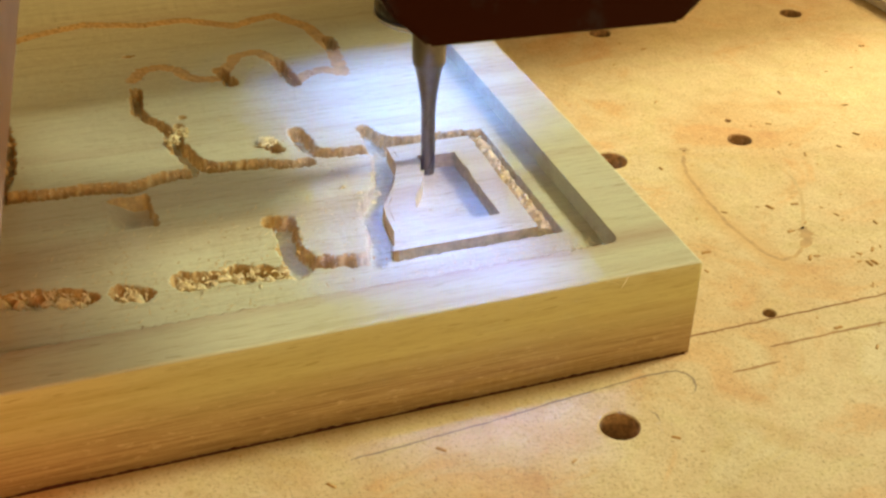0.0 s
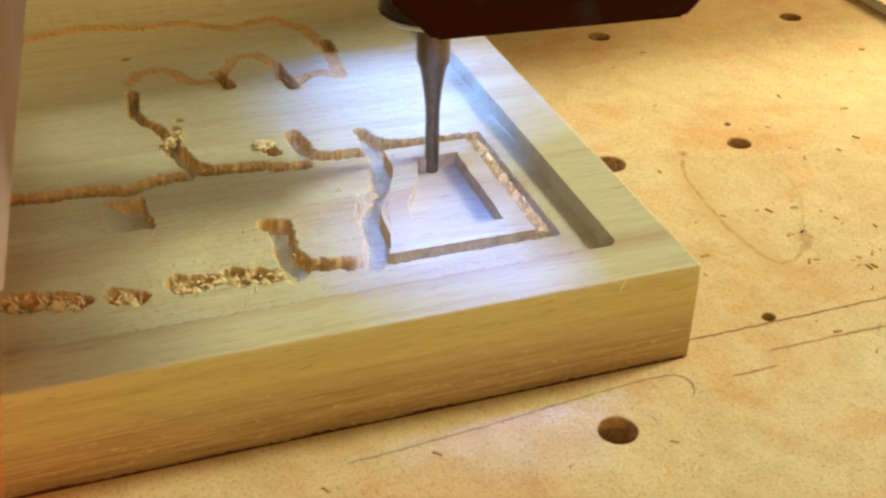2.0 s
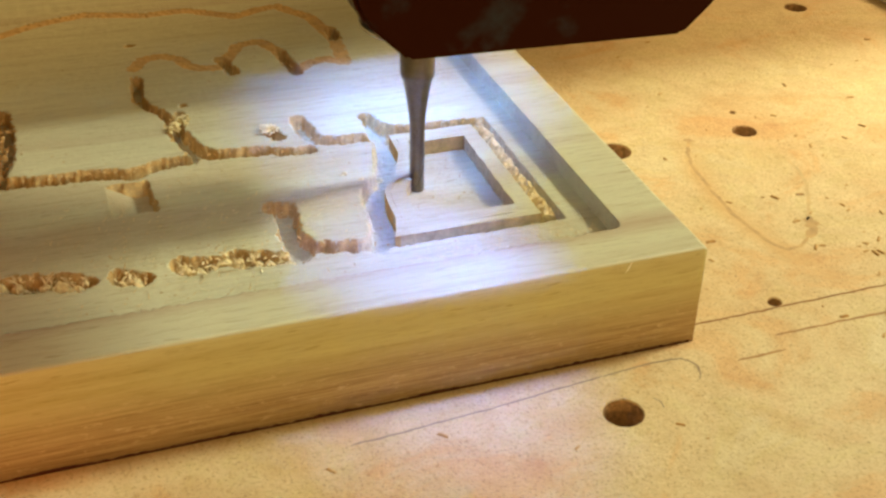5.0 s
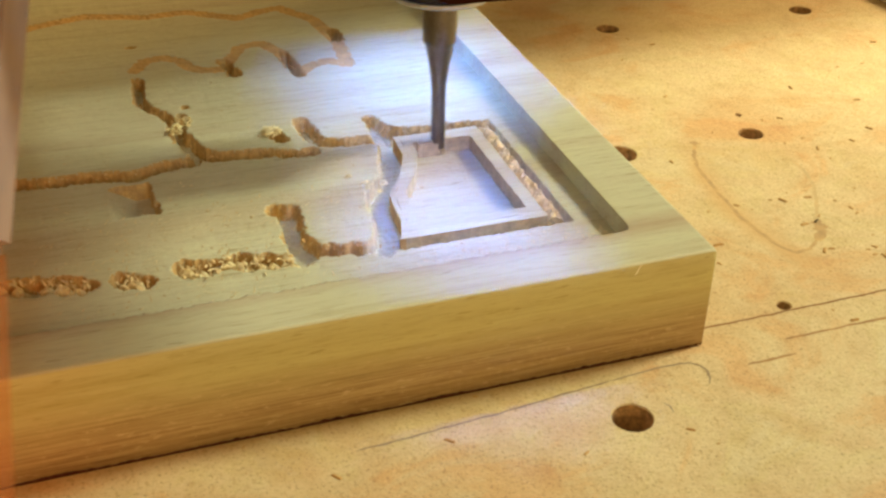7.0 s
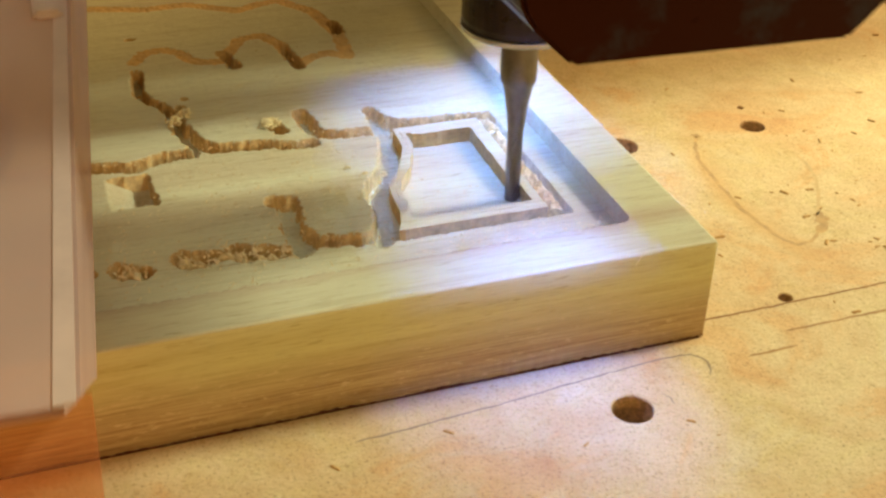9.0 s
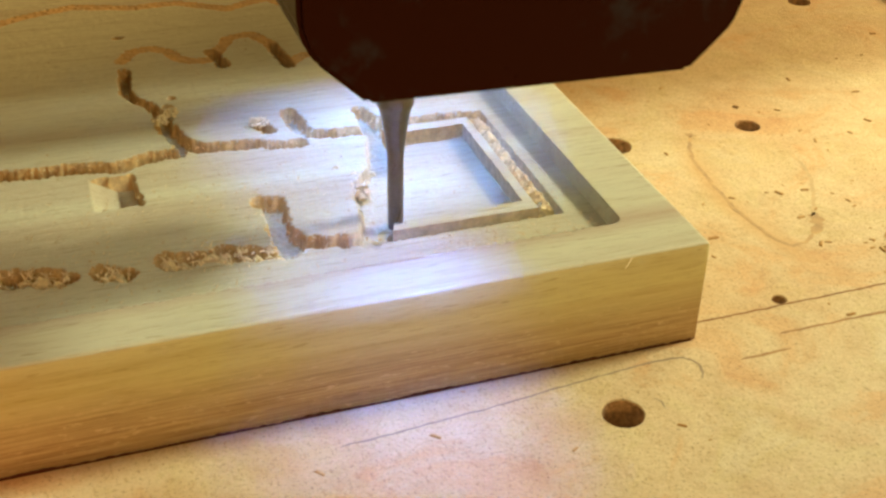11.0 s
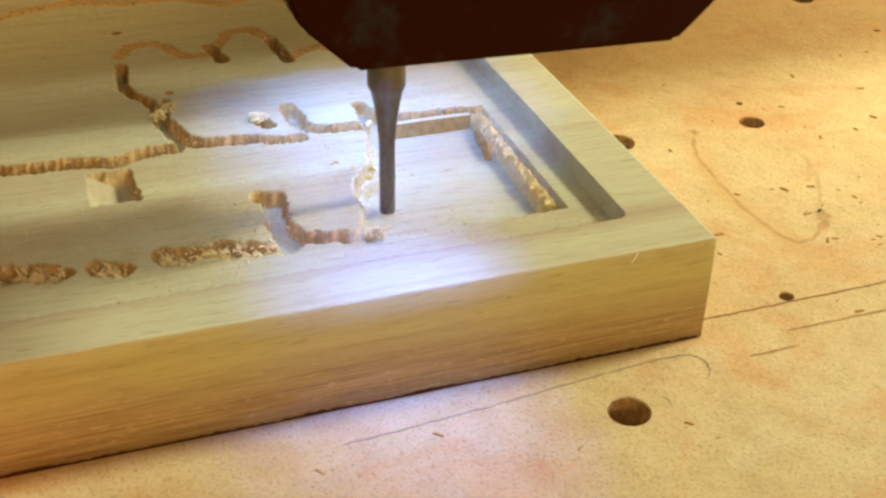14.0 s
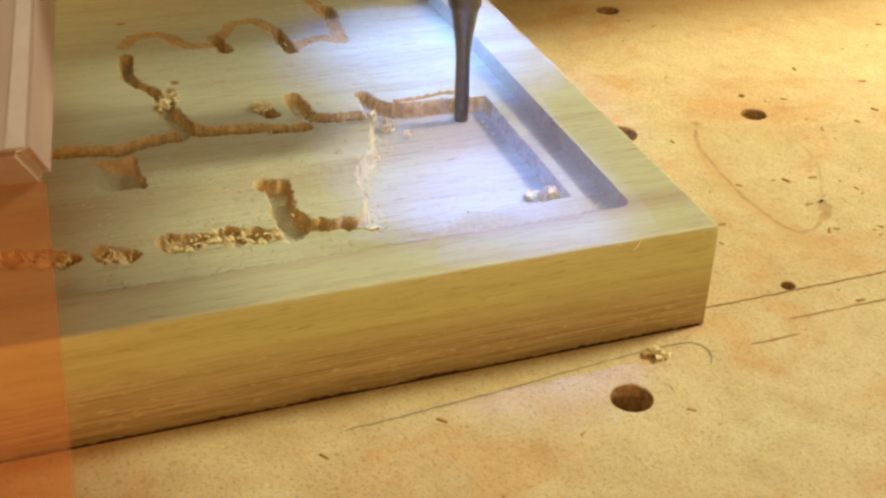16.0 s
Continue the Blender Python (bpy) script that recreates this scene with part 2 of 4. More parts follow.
def glow(name, colour, strength):
    m, nt, p = material(name)
    p.inputs["Base Color"].default_value = (0.8, 0.8, 0.8, 1)
    p.inputs["Emission Color"].default_value = (*colour, 1)
    p.inputs["Emission Strength"].default_value = strength
    return m


WOOD, FIBRE, MDF = board_wood("pale_wood", (1.0, 1.0, 1.0)), fuzzy_wood(), mdf()
EDGE_WOOD = board_wood("yellow_edge_grain", (1.09, 1.05, 0.80))
STAIN = plain("scorched_groove", (0.27, 0.135, 0.045), 0.9)
FADED = plain("faded_groove", (0.37, 0.21, 0.085), 0.9)
STEEL = plain("tool_steel", (0.20, 0.172, 0.15), 0.36, 1.0, 0.15, 900)
DARK_STEEL = plain("blackened_steel", (0.032, 0.02, 0.016), 0.3, 0.6)
BLACK = plain("black_plastic", (0.022, 0.004, 0.002), 0.34, 0.0, 0.5, 120)
BLACK.node_tree.nodes["Principled BSDF"].inputs["Specular IOR Level"].default_value = 0.15
# reddish reflection and patchy bluish lamp sheen painted into the black plastic
BLACK.node_tree.nodes["Principled BSDF"].inputs["Specular Tint"].default_value = (1.0, 0.36, 0.22, 1)
sheen_ramp = [n for n in BLACK.node_tree.nodes if n.type == "VALTORGB"][0].color_ramp
sheen_ramp.elements[0].position, sheen_ramp.elements[0].color = 0.54, (0.020, 0.004, 0.002, 1)
sheen_ramp.elements[1].position, sheen_ramp.elements[1].color = 0.74, (0.026, 0.036, 0.050, 1)
# browner tone for the steep sides of the cuts
CUT = plain("brown_cut_side", (0.54, 0.36, 0.145), 0.85, 0.0, 0.28, 700)
PALE_FIBRE = plain("pale_fibre", (0.68, 0.55, 0.32), 0.8, 0.0, 0.1, 700)
ALU = plain("brushed_aluminium", (0.55, 0.53, 0.5), 0.4, 1.0)
ACRYLIC = clear_plastic()
FILM = tinted_film()
GREYED = plain("greyed_groove", (0.30, 0.22, 0.135), 0.9, 0.0, 0.3, 400)
HOLE_BROWN = plain("brown_hole_side", (0.44, 0.27, 0.125), 0.9, 0.0, 0.55, 900)
ARC_MARK = plain("brown_arc_mark", (0.50, 0.325, 0.145), 0.9, 0.0, 0.25, 300)
WORN = plain("worn_fibreboard", (0.56, 0.40, 0.20), 0.8, 0.0, 0.15, 300)
SCORED = plain("scored_line_wood", (0.57, 0.36, 0.15), 0.85, 0.0, 0.22, 260)
RAIL = plain("pale_rail_paint", (0.72, 0.66, 0.60), 0.5, 0.0, 0.08, 60)
FROST_GLINT = plain("frosted_acrylic_glint", (0.48, 0.36, 0.31), 0.8, 0.0, 0.12, 120)
REFLECTION_PATCH = plain("violet_reflection", (0.15, 0.14, 0.25), 0.85, 0.0, 0.3, 200)
CHIP = plain("pale_torn_fibre", (0.76, 0.62, 0.345), 0.85, 0.0, 0.25, 500)
FRESH = plain("fresh_cut_side", (0.55, 0.465, 0.30), 0.85, 0.0, 0.25, 700)
LUMP = plain("packed_golden_fibre", (0.80, 0.65, 0.36), 0.85, 0.0, 0.35, 800)
GAP_SHADE = plain("dark_gap_shade", (0.10, 0.03, 0.015), 0.95, 0.0, 0.4, 500)
LED = glow("cool_led", (0.12, 0.28, 1.0), 1220.0)
LED_FRONT = glow("cool_front_led", (0.12, 0.24, 1.0), 1400.0)
RING_FILL = glow("cool_ring_fill", (0.40, 0.80, 0.86), 76.0)
SIDE_FILL = glow("cool_side_fill", (0.70, 0.84, 0.76), 80.0)


# ---------------------------------------------------------------- mesh helpers
def mesh_ob(name, verts, faces, mat, parent=None, label="", smooth=False):
    me = bpy.data.meshes.new(name)
    me.from_pydata([tuple(v) for v in verts], [], [tuple(f) for f in faces])
    me.materials.append(mat)
    if smooth:
        me.polygons.foreach_set("use_smooth", [True] * len(me.polygons))
    me.update()
    ob = new(name, me)
    if parent:
        ob.parent = parent
    if label:
        ob["label"] = label
    return ob


def part(name, bm, mat, parent=None, label="", smooth=False):
    me = bpy.data.meshes.new(name)
    bm.normal_update()
    bm.to_mesh(me)
    bm.free()
    me.materials.append(mat)
    if smooth:
        me.polygons.foreach_set("use_smooth", [True] * len(me.polygons))
    ob = new(name, me)
    if parent:
        ob.parent = parent
    if label:
        ob["label"] = label
    return ob


def lathe(profile, n=40):
    """A turned solid about z from (radius, height) pairs in millimetres."""
    bm = bmesh.new()
    rings = []
    for r, z in profile:
        if r <= 0:
            rings.append([bm.verts.new((0, 0, z * MM))])
        else:
            rings.append([bm.verts.new((r * MM * math.cos(2 * math.pi * k / n), r * MM * math.sin(2 * math.pi * k / n), z * MM)) for k in range(n)])
    for a, b in zip(rings, rings[1:]):
        for k in range(n):
            va, vb, vc, vd = a[k % len(a)], a[(k + 1) % len(a)], b[(k + 1) % len(b)], b[k % len(b)]
            face = [v for i, v in enumerate((va, vb, vc, vd)) if v not in (va, vb, vc, vd)[:i]]
            if len(face) > 2:
                bm.faces.new(face)
    bmesh.ops.recalc_face_normals(bm, faces=bm.faces)
    return bm


def box(x0, x1, y0, y1, z0, z1, bevel=0.0):
    bm = bmesh.new()
    bmesh.ops.create_cube(bm, size=1.0)
    for v in bm.verts:
        v.co = Vector(((x0 + x1) / 2 + v.co.x * (x1 - x0), (y0 + y1) / 2 + v.co.y * (y1 - y0), (z0 + z1) / 2 + v.co.z * (z1 - z0))) * MM
    if bevel:
        bmesh.ops.bevel(bm, geom=bm.edges[:], offset=bevel * MM, segments=2, affect="EDGES")
    return bm


def wav(x, y, s, seed=0.0):
    return noise.noise((x * s, y * s, seed))


# ---------------------------------------------------------------- spoilboard with dowel holes
HOLES = [(-19.5, -13.2, 3.2), (50.0, 66.4, 2.7), (17.4, 66.2, 3.6), (104.4, 129.4, 3.0), (46.2, 132.3, 3.0), (-50.9, -92.9, 3.1), (19.8, 5.9, 1.25), (52.4, 75.6, 0.7)]


def spoilboard():
    x0, x1, y0, y1 = -420.0, 420.0, -320.0, 620.0
    tiles = [(hx - r * 1.6, hx + r * 1.6, hy - r * 1.6, hy + r * 1.6) for hx, hy, r in HOLES]
    xs = sorted({x0, x1, *[v for t in tiles for v in t[:2]]})
    ys = sorted({y0, y1, *[v for t in tiles for v in t[2:]]})
    verts, faces, inner = [], [], []

    def quad(*pts):
        b = len(verts)
        verts.extend([(px * MM, py * MM, pz * MM) for px, py, pz in pts])
        faces.append(tuple(range(b, b + len(pts))))

    for xa, xb in zip(xs, xs[1:]):
        for ya, yb in zip(ys, ys[1:]):
            cx, cy = (xa + xb) / 2, (ya + yb) / 2
            if not any(t[0] < cx < t[1] and t[2] < cy < t[3] for t in tiles):
                quad((xa, ya, 0), (xb, ya, 0), (xb, yb, 0), (xa, yb, 0))
    for k, (hx, hy, r) in enumerate(HOLES):
        n, depth = 48, -min(8.0, r * 2.4)
        ring = []
        for i in range(n):
            a = 2 * math.pi * (i + 0.5) / n
            c, s = math.cos(a), math.sin(a)
            big = max(abs(c), abs(s))
            wob = r * (1 + 0.025 * wav(c * 3 + k * 5, s * 3, 1.0) + (0.16 * wav(c * 5, s * 5, 1.0, 3.0) if r < 2 else 0))
            ring.append(((hx + c / big * r * 1.6, hy + s / big * r * 1.6), (hx + c * (wob + 0.18), hy + s * (wob + 0.18)), (hx + c * wob, hy + s * wob)))
        for i in range(n):
            p, q = ring[i], ring[(i + 1) % n]
            quad((*p[0], 0), (*q[0], 0), (*q[1], 0), (*p[1], 0))
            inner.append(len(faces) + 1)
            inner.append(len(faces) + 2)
            quad((*p[1], 0), (*q[1], 0), (*q[2], -0.22), (*p[2], -0.22))
            quad((*p[2], -0.22), (*q[2], -0.22), (*q[2], depth), (*p[2], depth))
            quad((hx, hy, depth), (*p[2], depth), (*q[2], depth))
        for sx in (-1, 1):
            for sy in (-1, 1):
                a = math.pi / 4
                cx, cy = hx + sx * r * 1.6, hy + sy * r * 1.6
                e = math.tan(math.pi / 4 - math.pi / n)
                near = [(hx + sx * r * 1.6 * e, cy), (hx + sx * r * 1.6, hy + sy * r * 1.6 * e)]
                pts = [(cx, cy, 0), (*near[0], 0), (*near[1], 0)]
                quad(*(pts if sx * sy > 0 else pts[::-1]))
    quad((x0, y0, -18), (x0, y1, -18), (x1, y1, -18), (x1, y0, -18))
    for a, b in (((x0, y0), (x1, y0)), ((x1, y0), (x1, y1)), ((x1, y1), (x0, y1)), ((x0, y1), (x0, y0))):
        quad((*a, -18), (*b, -18), (*b, 0), (*a, 0))
    ob = mesh_ob("spoilboard", verts, faces, MDF)
    # hole sides in a darker brown than the bed
    ob.data.materials.append(HOLE_BROWN)
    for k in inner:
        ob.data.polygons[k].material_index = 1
    return tagged(ob, "tan fibreboard machine bed with dowel holes and old tool marks", "machine bed", kind="structure")


BED = spoilboard()


def ribbon(name, pts, width, mat, parent, z=0.04, seed=0.0, ragged=0.35, label=""):
    """A shallow ragged scratch along a line of points in millimetres."""
    line = []
    for (xa, ya), (xb, yb) in zip(pts, pts[1:]):
        n = max(2, int(math.hypot(xb - xa, yb - ya) / 0.6))
        line += [(xa + (xb - xa) * i / n, ya + (yb - ya) * i / n) for i in range(n)]
    line.append(pts[-1])
    verts, faces = [], []
    for i, (x, y) in enumerate(line):
        xa, ya = line[max(0, i - 1)]
        xb, yb = line[min(len(line) - 1, i + 1)]
        d = math.hypot(xb - xa, yb - ya) or 1
        nx, ny = -(yb - ya) / d, (xb - xa) / d
        w = width * (0.5 + ragged * wav(x, y, 0.9, seed + 5))
        w2 = width * (0.5 + ragged * wav(x, y, 0.9, seed + 9))
        o = 0.25 * wav(x, y, 0.35, seed)
        end = min(1.0, 0.3 + 0.35 * min(i, len(line) - 1 - i))
        verts += [((x + nx * (o + w * end)) * MM, (y + ny * (o + w * end)) * MM, z * MM), ((x + nx * (o - w2 * end)) * MM, (y + ny * (o - w2 * end)) * MM, z * MM)]
        if i:
            b = 2 * i
            faces.append((b - 2, b - 1, b + 1, b))
    return mesh_ob(name, verts, faces, mat, parent, label)


ribbon("scratch", [(1.5, 3.9), (18.7, 4.2), (43, 4.4), (80, 4.8)], 0.45, STAIN, BED, seed=1)
ribbon("scratch", [(14.5, -2.9), (26, -2.8), (39, -2.9), (70, -2.6)], 0.5, FADED, BED, seed=2)
ribbon("scratch", [(4.5, -7.2), (14, -6.9)], 0.5, FADED, BED, seed=3)
ribbon("tool_mark", [(35.4, 65.8), (32.2, 60), (30.6, 55.7), (29.2, 45), (28.5, 34.5), (29.2, 27), (30.2, 22.5), (31.8, 20.0), (35, 20.6), (37.9, 22.7)], 0.8, ARC_MARK, BED, seed=4)
ribbon("tool_mark", [(38, 22.6), (40.5, 25), (42.6, 29.5)], 2.2, ARC_MARK, BED, seed=5, ragged=0.5)
ribbon("tool_mark", [(34.6, 66.6), (36.6, 65)], 2.0, ARC_MARK, BED, seed=6, ragged=0.5)
ribbon("slot_mark", [(-18.8, -4.0), (-11.1, -3.4), (-6, -3.4), (-4.2, -3.9), (-3.0, -5.0), (-2.6, -6.4), (-3.0, -8.2), (-4, -9.6)], 0.32, GREYED, BED, seed=7)
ribbon("slot_mark", [(-62, -7.6), (-40, -6.2), (-18.8, -4.0)], 0.32, GREYED, BED, seed=12)
ribbon("slot_mark", [(-13.4, -11.6), (-12.6, -12.6), (-12.8, -14.2)], 0.32, GREYED, BED, seed=8)


ribbon("tool_mark", [(41.5, 28.2), (46.0, 34.6), (49.6, 41.0), (51.6, 47.0), (52.0, 53.0)], 0.7, WORN, BED, seed=14, ragged=0.5)


def side_rail():
    ob = part("side_rail", box(130.6, 190, -300, 600, 0, 3.0, 0.6), RAIL)
    return tagged(ob, "pale painted rail lying along the machine bed", "rail")


side_rail()


def bed_litter():
    """Sawdust and splinters strewn over the bed."""
    rng = random.Random(5)
    verts, faces = [], []
    for k in range(840):
        if k < 420:
            x, y = rng.uniform(-90, 110), rng.uniform(-48, 130)
        elif k < 470:
            x, y = rng.gauss(45, 5), rng.gauss(13, 5)
        else:
            x, y = rng.gauss(62, 18), rng.gauss(20, 40)
        if x < 1 and y > -1:
            continue
        if k < 760 and any(math.hypot(x - hx, y - hy) < r + 0.6 for hx, hy, r in HOLES):
            continue
        big = rng.random() ** 9
        z0 = 0.01
        if k >= 760:
            x, y, z0, big = -19.5 + rng.gauss(0, 1.2), -13.2 + rng.gauss(0, 1.2), -7.6 + rng.uniform(0, 1.5), rng.uniform(0.1, 0.7)
        ln, wd, ht = 0.14 + 1.0 * big, 0.09 + 0.3 * big, 0.05 + 0.25 * big
        a = rng.uniform(0, 6.28)
        c, s = math.cos(a), math.sin(a)
        b = len(verts)
        for u, v, w in ((-1, -1, 0), (1, -0.6, 0), (0.8, 1, 0), (-0.9, 0.7, 0), (-0.7, -0.5, 1), (0.7, -0.3, 1), (0.5, 0.6, 1), (-0.6, 0.4, 1)):
            verts.append(((x + c * u * ln - s * v * wd) * MM, (y + s * u * ln + c * v * wd) * MM, (z0 + w * ht) * MM))
        faces += [tuple(b + i for i in f) for f in ((4, 5, 6, 7), (0, 1, 5, 4), (1, 2, 6, 5), (2, 3, 7, 6), (3, 0, 4, 7), (3, 2, 1, 0))]
    ob = mesh_ob("sawdust", verts, faces, FIBRE)
    return tagged(ob, "loose brown sawdust and splinters strewn on the machine bed", "sawdust", kind="stuff")


bed_litter()


# ---------------------------------------------------------------- carved board
# carved lines on the board: half width, depth, points in millimetres
GROOVES = [
    (2.0, 3.0, [(-118, 60.5), (-104, 59.4), (-98.5, 58.7), (-92.8, 58.7), (-88.2, 57.8), (-84.9, 56.6), (-81.8, 58.2), (-78.8, 59.3), (-74.9, 59.2)]),
    (1.9, 3.0, [(-74.8, 70.0), (-73.8, 66.3), (-72.5, 62.2), (-70.3, 59.9), (-65.2, 59.4), (-60.3, 58.7)]),
    (1.7, 3.0, [(-57.6, 57.7), (-55.4, 57.0), (-52.6, 56.8)]),
    (1.5, 2.4, [(-57.6, 65.6), (-56.8, 63.2)]),
    (1.8, 3.0, [(-51.6, 69.6), (-51.3, 66.2), (-51.1, 62.4), (-49.6, 59.8), (-45.8, 58.8), (-41.0, 58.6)]),
    (1.5, 3.0, [(-38.4, 67.0), (-37.9, 63.6), (-35.4, 61.2)]),
    (1.95, 3.0, [(-37.9, 63.6), (-38.0, 57.5), (-38.7, 52.5), (-41.6, 43.2), (-45.2, 38.6), (-46.4, 34.5), (-46.2, 29.8), (-48.0, 23.9), (-49.6, 20.3)]),
    (1.4, 3.0, [(-35.0, 60.6), (-29.3, 59.7), (-22.4, 59.3), (-17.6, 58.4)]),
    (1.5, 3.0, [(-47.5, 21.0), (-35.9, 21.0), (-25.5, 21.0), (-17.8, 21.2)]),
    (2.0, 3.0, [(-63.2, 37.6), (-61.4, 37.0), (-62.0, 32.7), (-62.2, 27), (-61.8, 22.0)]),
    (2.2, 3.0, [(-61.2, 26), (-59.9, 23.6), (-57.6, 22.6), (-54.7, 22.2), (-50.6, 21.3)]),
    (2.2, 3.0, [(-118, 28.5), (-109.5, 27.2), (-104.8, 26.2), (-100.7, 25.6), (-97.8, 24.6), (-95.8, 24.0)]),
    (2.2, 3.0, [(-90.6, 23.8), (-88.7, 22.9), (-86.9, 22.1)]),
    (2.4, 3.0, [(-81.2, 24.4), (-79.6, 23.6), (-75.9, 23.6), (-71.5, 23.5), (-67.8, 22.4), (-63.6, 21.4)]),
    (1.2, 3.0, [(-79.6, 98.0), (-80.1, 92.8), (-80.3, 87.8), (-79.2, 83.6), (-76.9, 80.7), (-75.3, 76.6), (-74.6, 71.1)]),
    (1.5, 0.12, [(-79.4, 103.0), (-77.2, 107.4), (-73.1, 108.4), (-69.9, 105.9), (-68.2, 101.4), (-65.9, 99.3), (-61.8, 98.8), (-59.6, 102.8), (-56.0, 109.6), (-51.2, 110.4), (-48.4, 104.9), (-47.4, 97.7), (-46.6, 92.2), (-43.3, 95.4), (-39.2, 96.9), (-36.4, 94.4)]),
    (1.4, 3.0, [(-61.0, 103.0), (-59.6, 95.2)]),
    (1.4, 3.0, [(-48.0, 103.0), (-46.8, 91.5)]),
    (1.6, 0.12, [(-118, 127.0), (-106.2, 129.3), (-98.7, 133.9), (-87.1, 137.2), (-74.7, 133.2), (-64.1, 133.5), (-53.4, 126.6), (-47.5, 129.4), (-43.0, 130.3), (-36.9, 121.1), (-34.6, 107.0), (-35.6, 94.0)]),
    (1.4, 3.0, [(-34.2, 113), (-34.2, 108)]),
    (0.8, 1.5, [(-72.4, 82.2), (-72.0, 82.2)]),
    (0.8, 1.2, [(-79.2, 115.9), (-78.6, 115.9)]),
    (1.0, 1.2, [(-76, 74), (-73.4, 79)]),
    (3.0, 3.0, [(-109.6, 62.5), (-107.8, 69), (-107.4, 78), (-108.2, 87.5)]),
]
RIM_X, RIM_Y = -10.6, 9.7
EAST_X = -16.3
WEST_Y = [19.5, 23.2, 28.3, 33.9, 37.7, 42.8, 50.5, 58.0]
WEST_X = [-47.8, -46.0, -44.5, -44.3, -43.7, -40.2, -37.2, -36.9]


def west_edge(y):
    """Left side of the patch that is being cleared, which follows the winding groove."""
    return float(np.interp(y, WEST_Y, WEST_X))


def line_distance(X, Y, pts):
    d = np.full(X.shape, 1e9)
    for (xa, ya), (xb, yb) in zip(pts, pts[1:]):
        ux, uy = xb - xa, yb - ya
        t = np.clip(((X - xa) * ux + (Y - ya) * uy) / (ux * ux + uy * uy + 1e-9), 0, 1)
        d = np.minimum(d, np.hypot(X - xa - t * ux, Y - ya - t * uy))
    return d


def board_heights(X, Y):
    H = np.full(X.shape, PLATEAU_Z)
    wob = np.array([[noise.noise((x * 0.55, y * 0.55, 2.0)) for x in X[0, ::3]] for y in Y[::3, 0]])
    wob = np.repeat(np.repeat(wob, 3, 0), 3, 1)[: X.shape[0], : X.shape[1]]
    fuzz = np.array([[noise.noise((x * 2.3, y * 1.1, 7.0)) for x in X[0, ::2]] for y in Y[::2, 0]])
    fuzz = np.repeat(np.repeat(fuzz, 2, 0), 2, 1)[: X.shape[0], : X.shape[1]]
    clump = np.array([max(-0.35, noise.noise((x * 0.36, 3.7, 11.0))) for x in X[0]])[None, :]
    for half, depth, pts in GROOVES:
        d = line_distance(X, Y, pts)
        w = half + 0.40 * wob + 0.55 * fuzz
        if pts[0][1] < 30 and pts[0][0] < -60:
            w = w * (0.92 + 0.75 * clump)
        s = np.clip((w - d) / 0.35, 0, 1)
        H = np.minimum(H, PLATEAU_Z - s * (depth + 0.25 * fuzz))
    # recess under the long groove, its floor sloping down to a steep far side
    slope = PLATEAU_Z - 0.2 - 2.8 * np.clip((X + 90.0) / 4.6, 0, 1)
    dip = (X > -90.0) & (X < -82.4 + 0.5 * wob + 0.09 * (48 - Y)) & (Y > 42.6 + 0.6 * fuzz) & (Y < 53.6 + 0.6 * wob)
    H[dip] = np.minimum(H[dip], slope[dip])
    # the patch that the cutter clears, floor under the standing remains
    west = np.interp(Y, WEST_Y, WEST_X)
    edge = EAST_X + 0.25 * fuzz
    inside = (X > west - 0.6) & (X < edge) & (Y > 19.6 + 0.2 * fuzz) & (Y < 59.6 + 0.3 * wob)
    H[inside] = np.minimum(H[inside], FLOOR_Z)
    # torn, lifted fibres beside the cuts
    H += np.where((H > PLATEAU_Z - 0.2), 0.05 * np.abs(fuzz) + 0.05 * wob, 0.0)
    H += np.where((H <= PLATEAU_Z - 2.6), 0.05 * fuzz, 0.0)
    rim = (X > RIM_X) | (Y < RIM_Y + 0.35 * fuzz - 0.1) | (X < -222) | (Y > 232)
    # rounded inner corner left by the cutter
    cx, cy = RIM_X - 1.6, RIM_Y + 1.6
    rim |= (X > cx) & (Y < cy) & (np.hypot(X - cx, Y - cy) > 1.6)
    H[rim] = TOP_Z
    return H


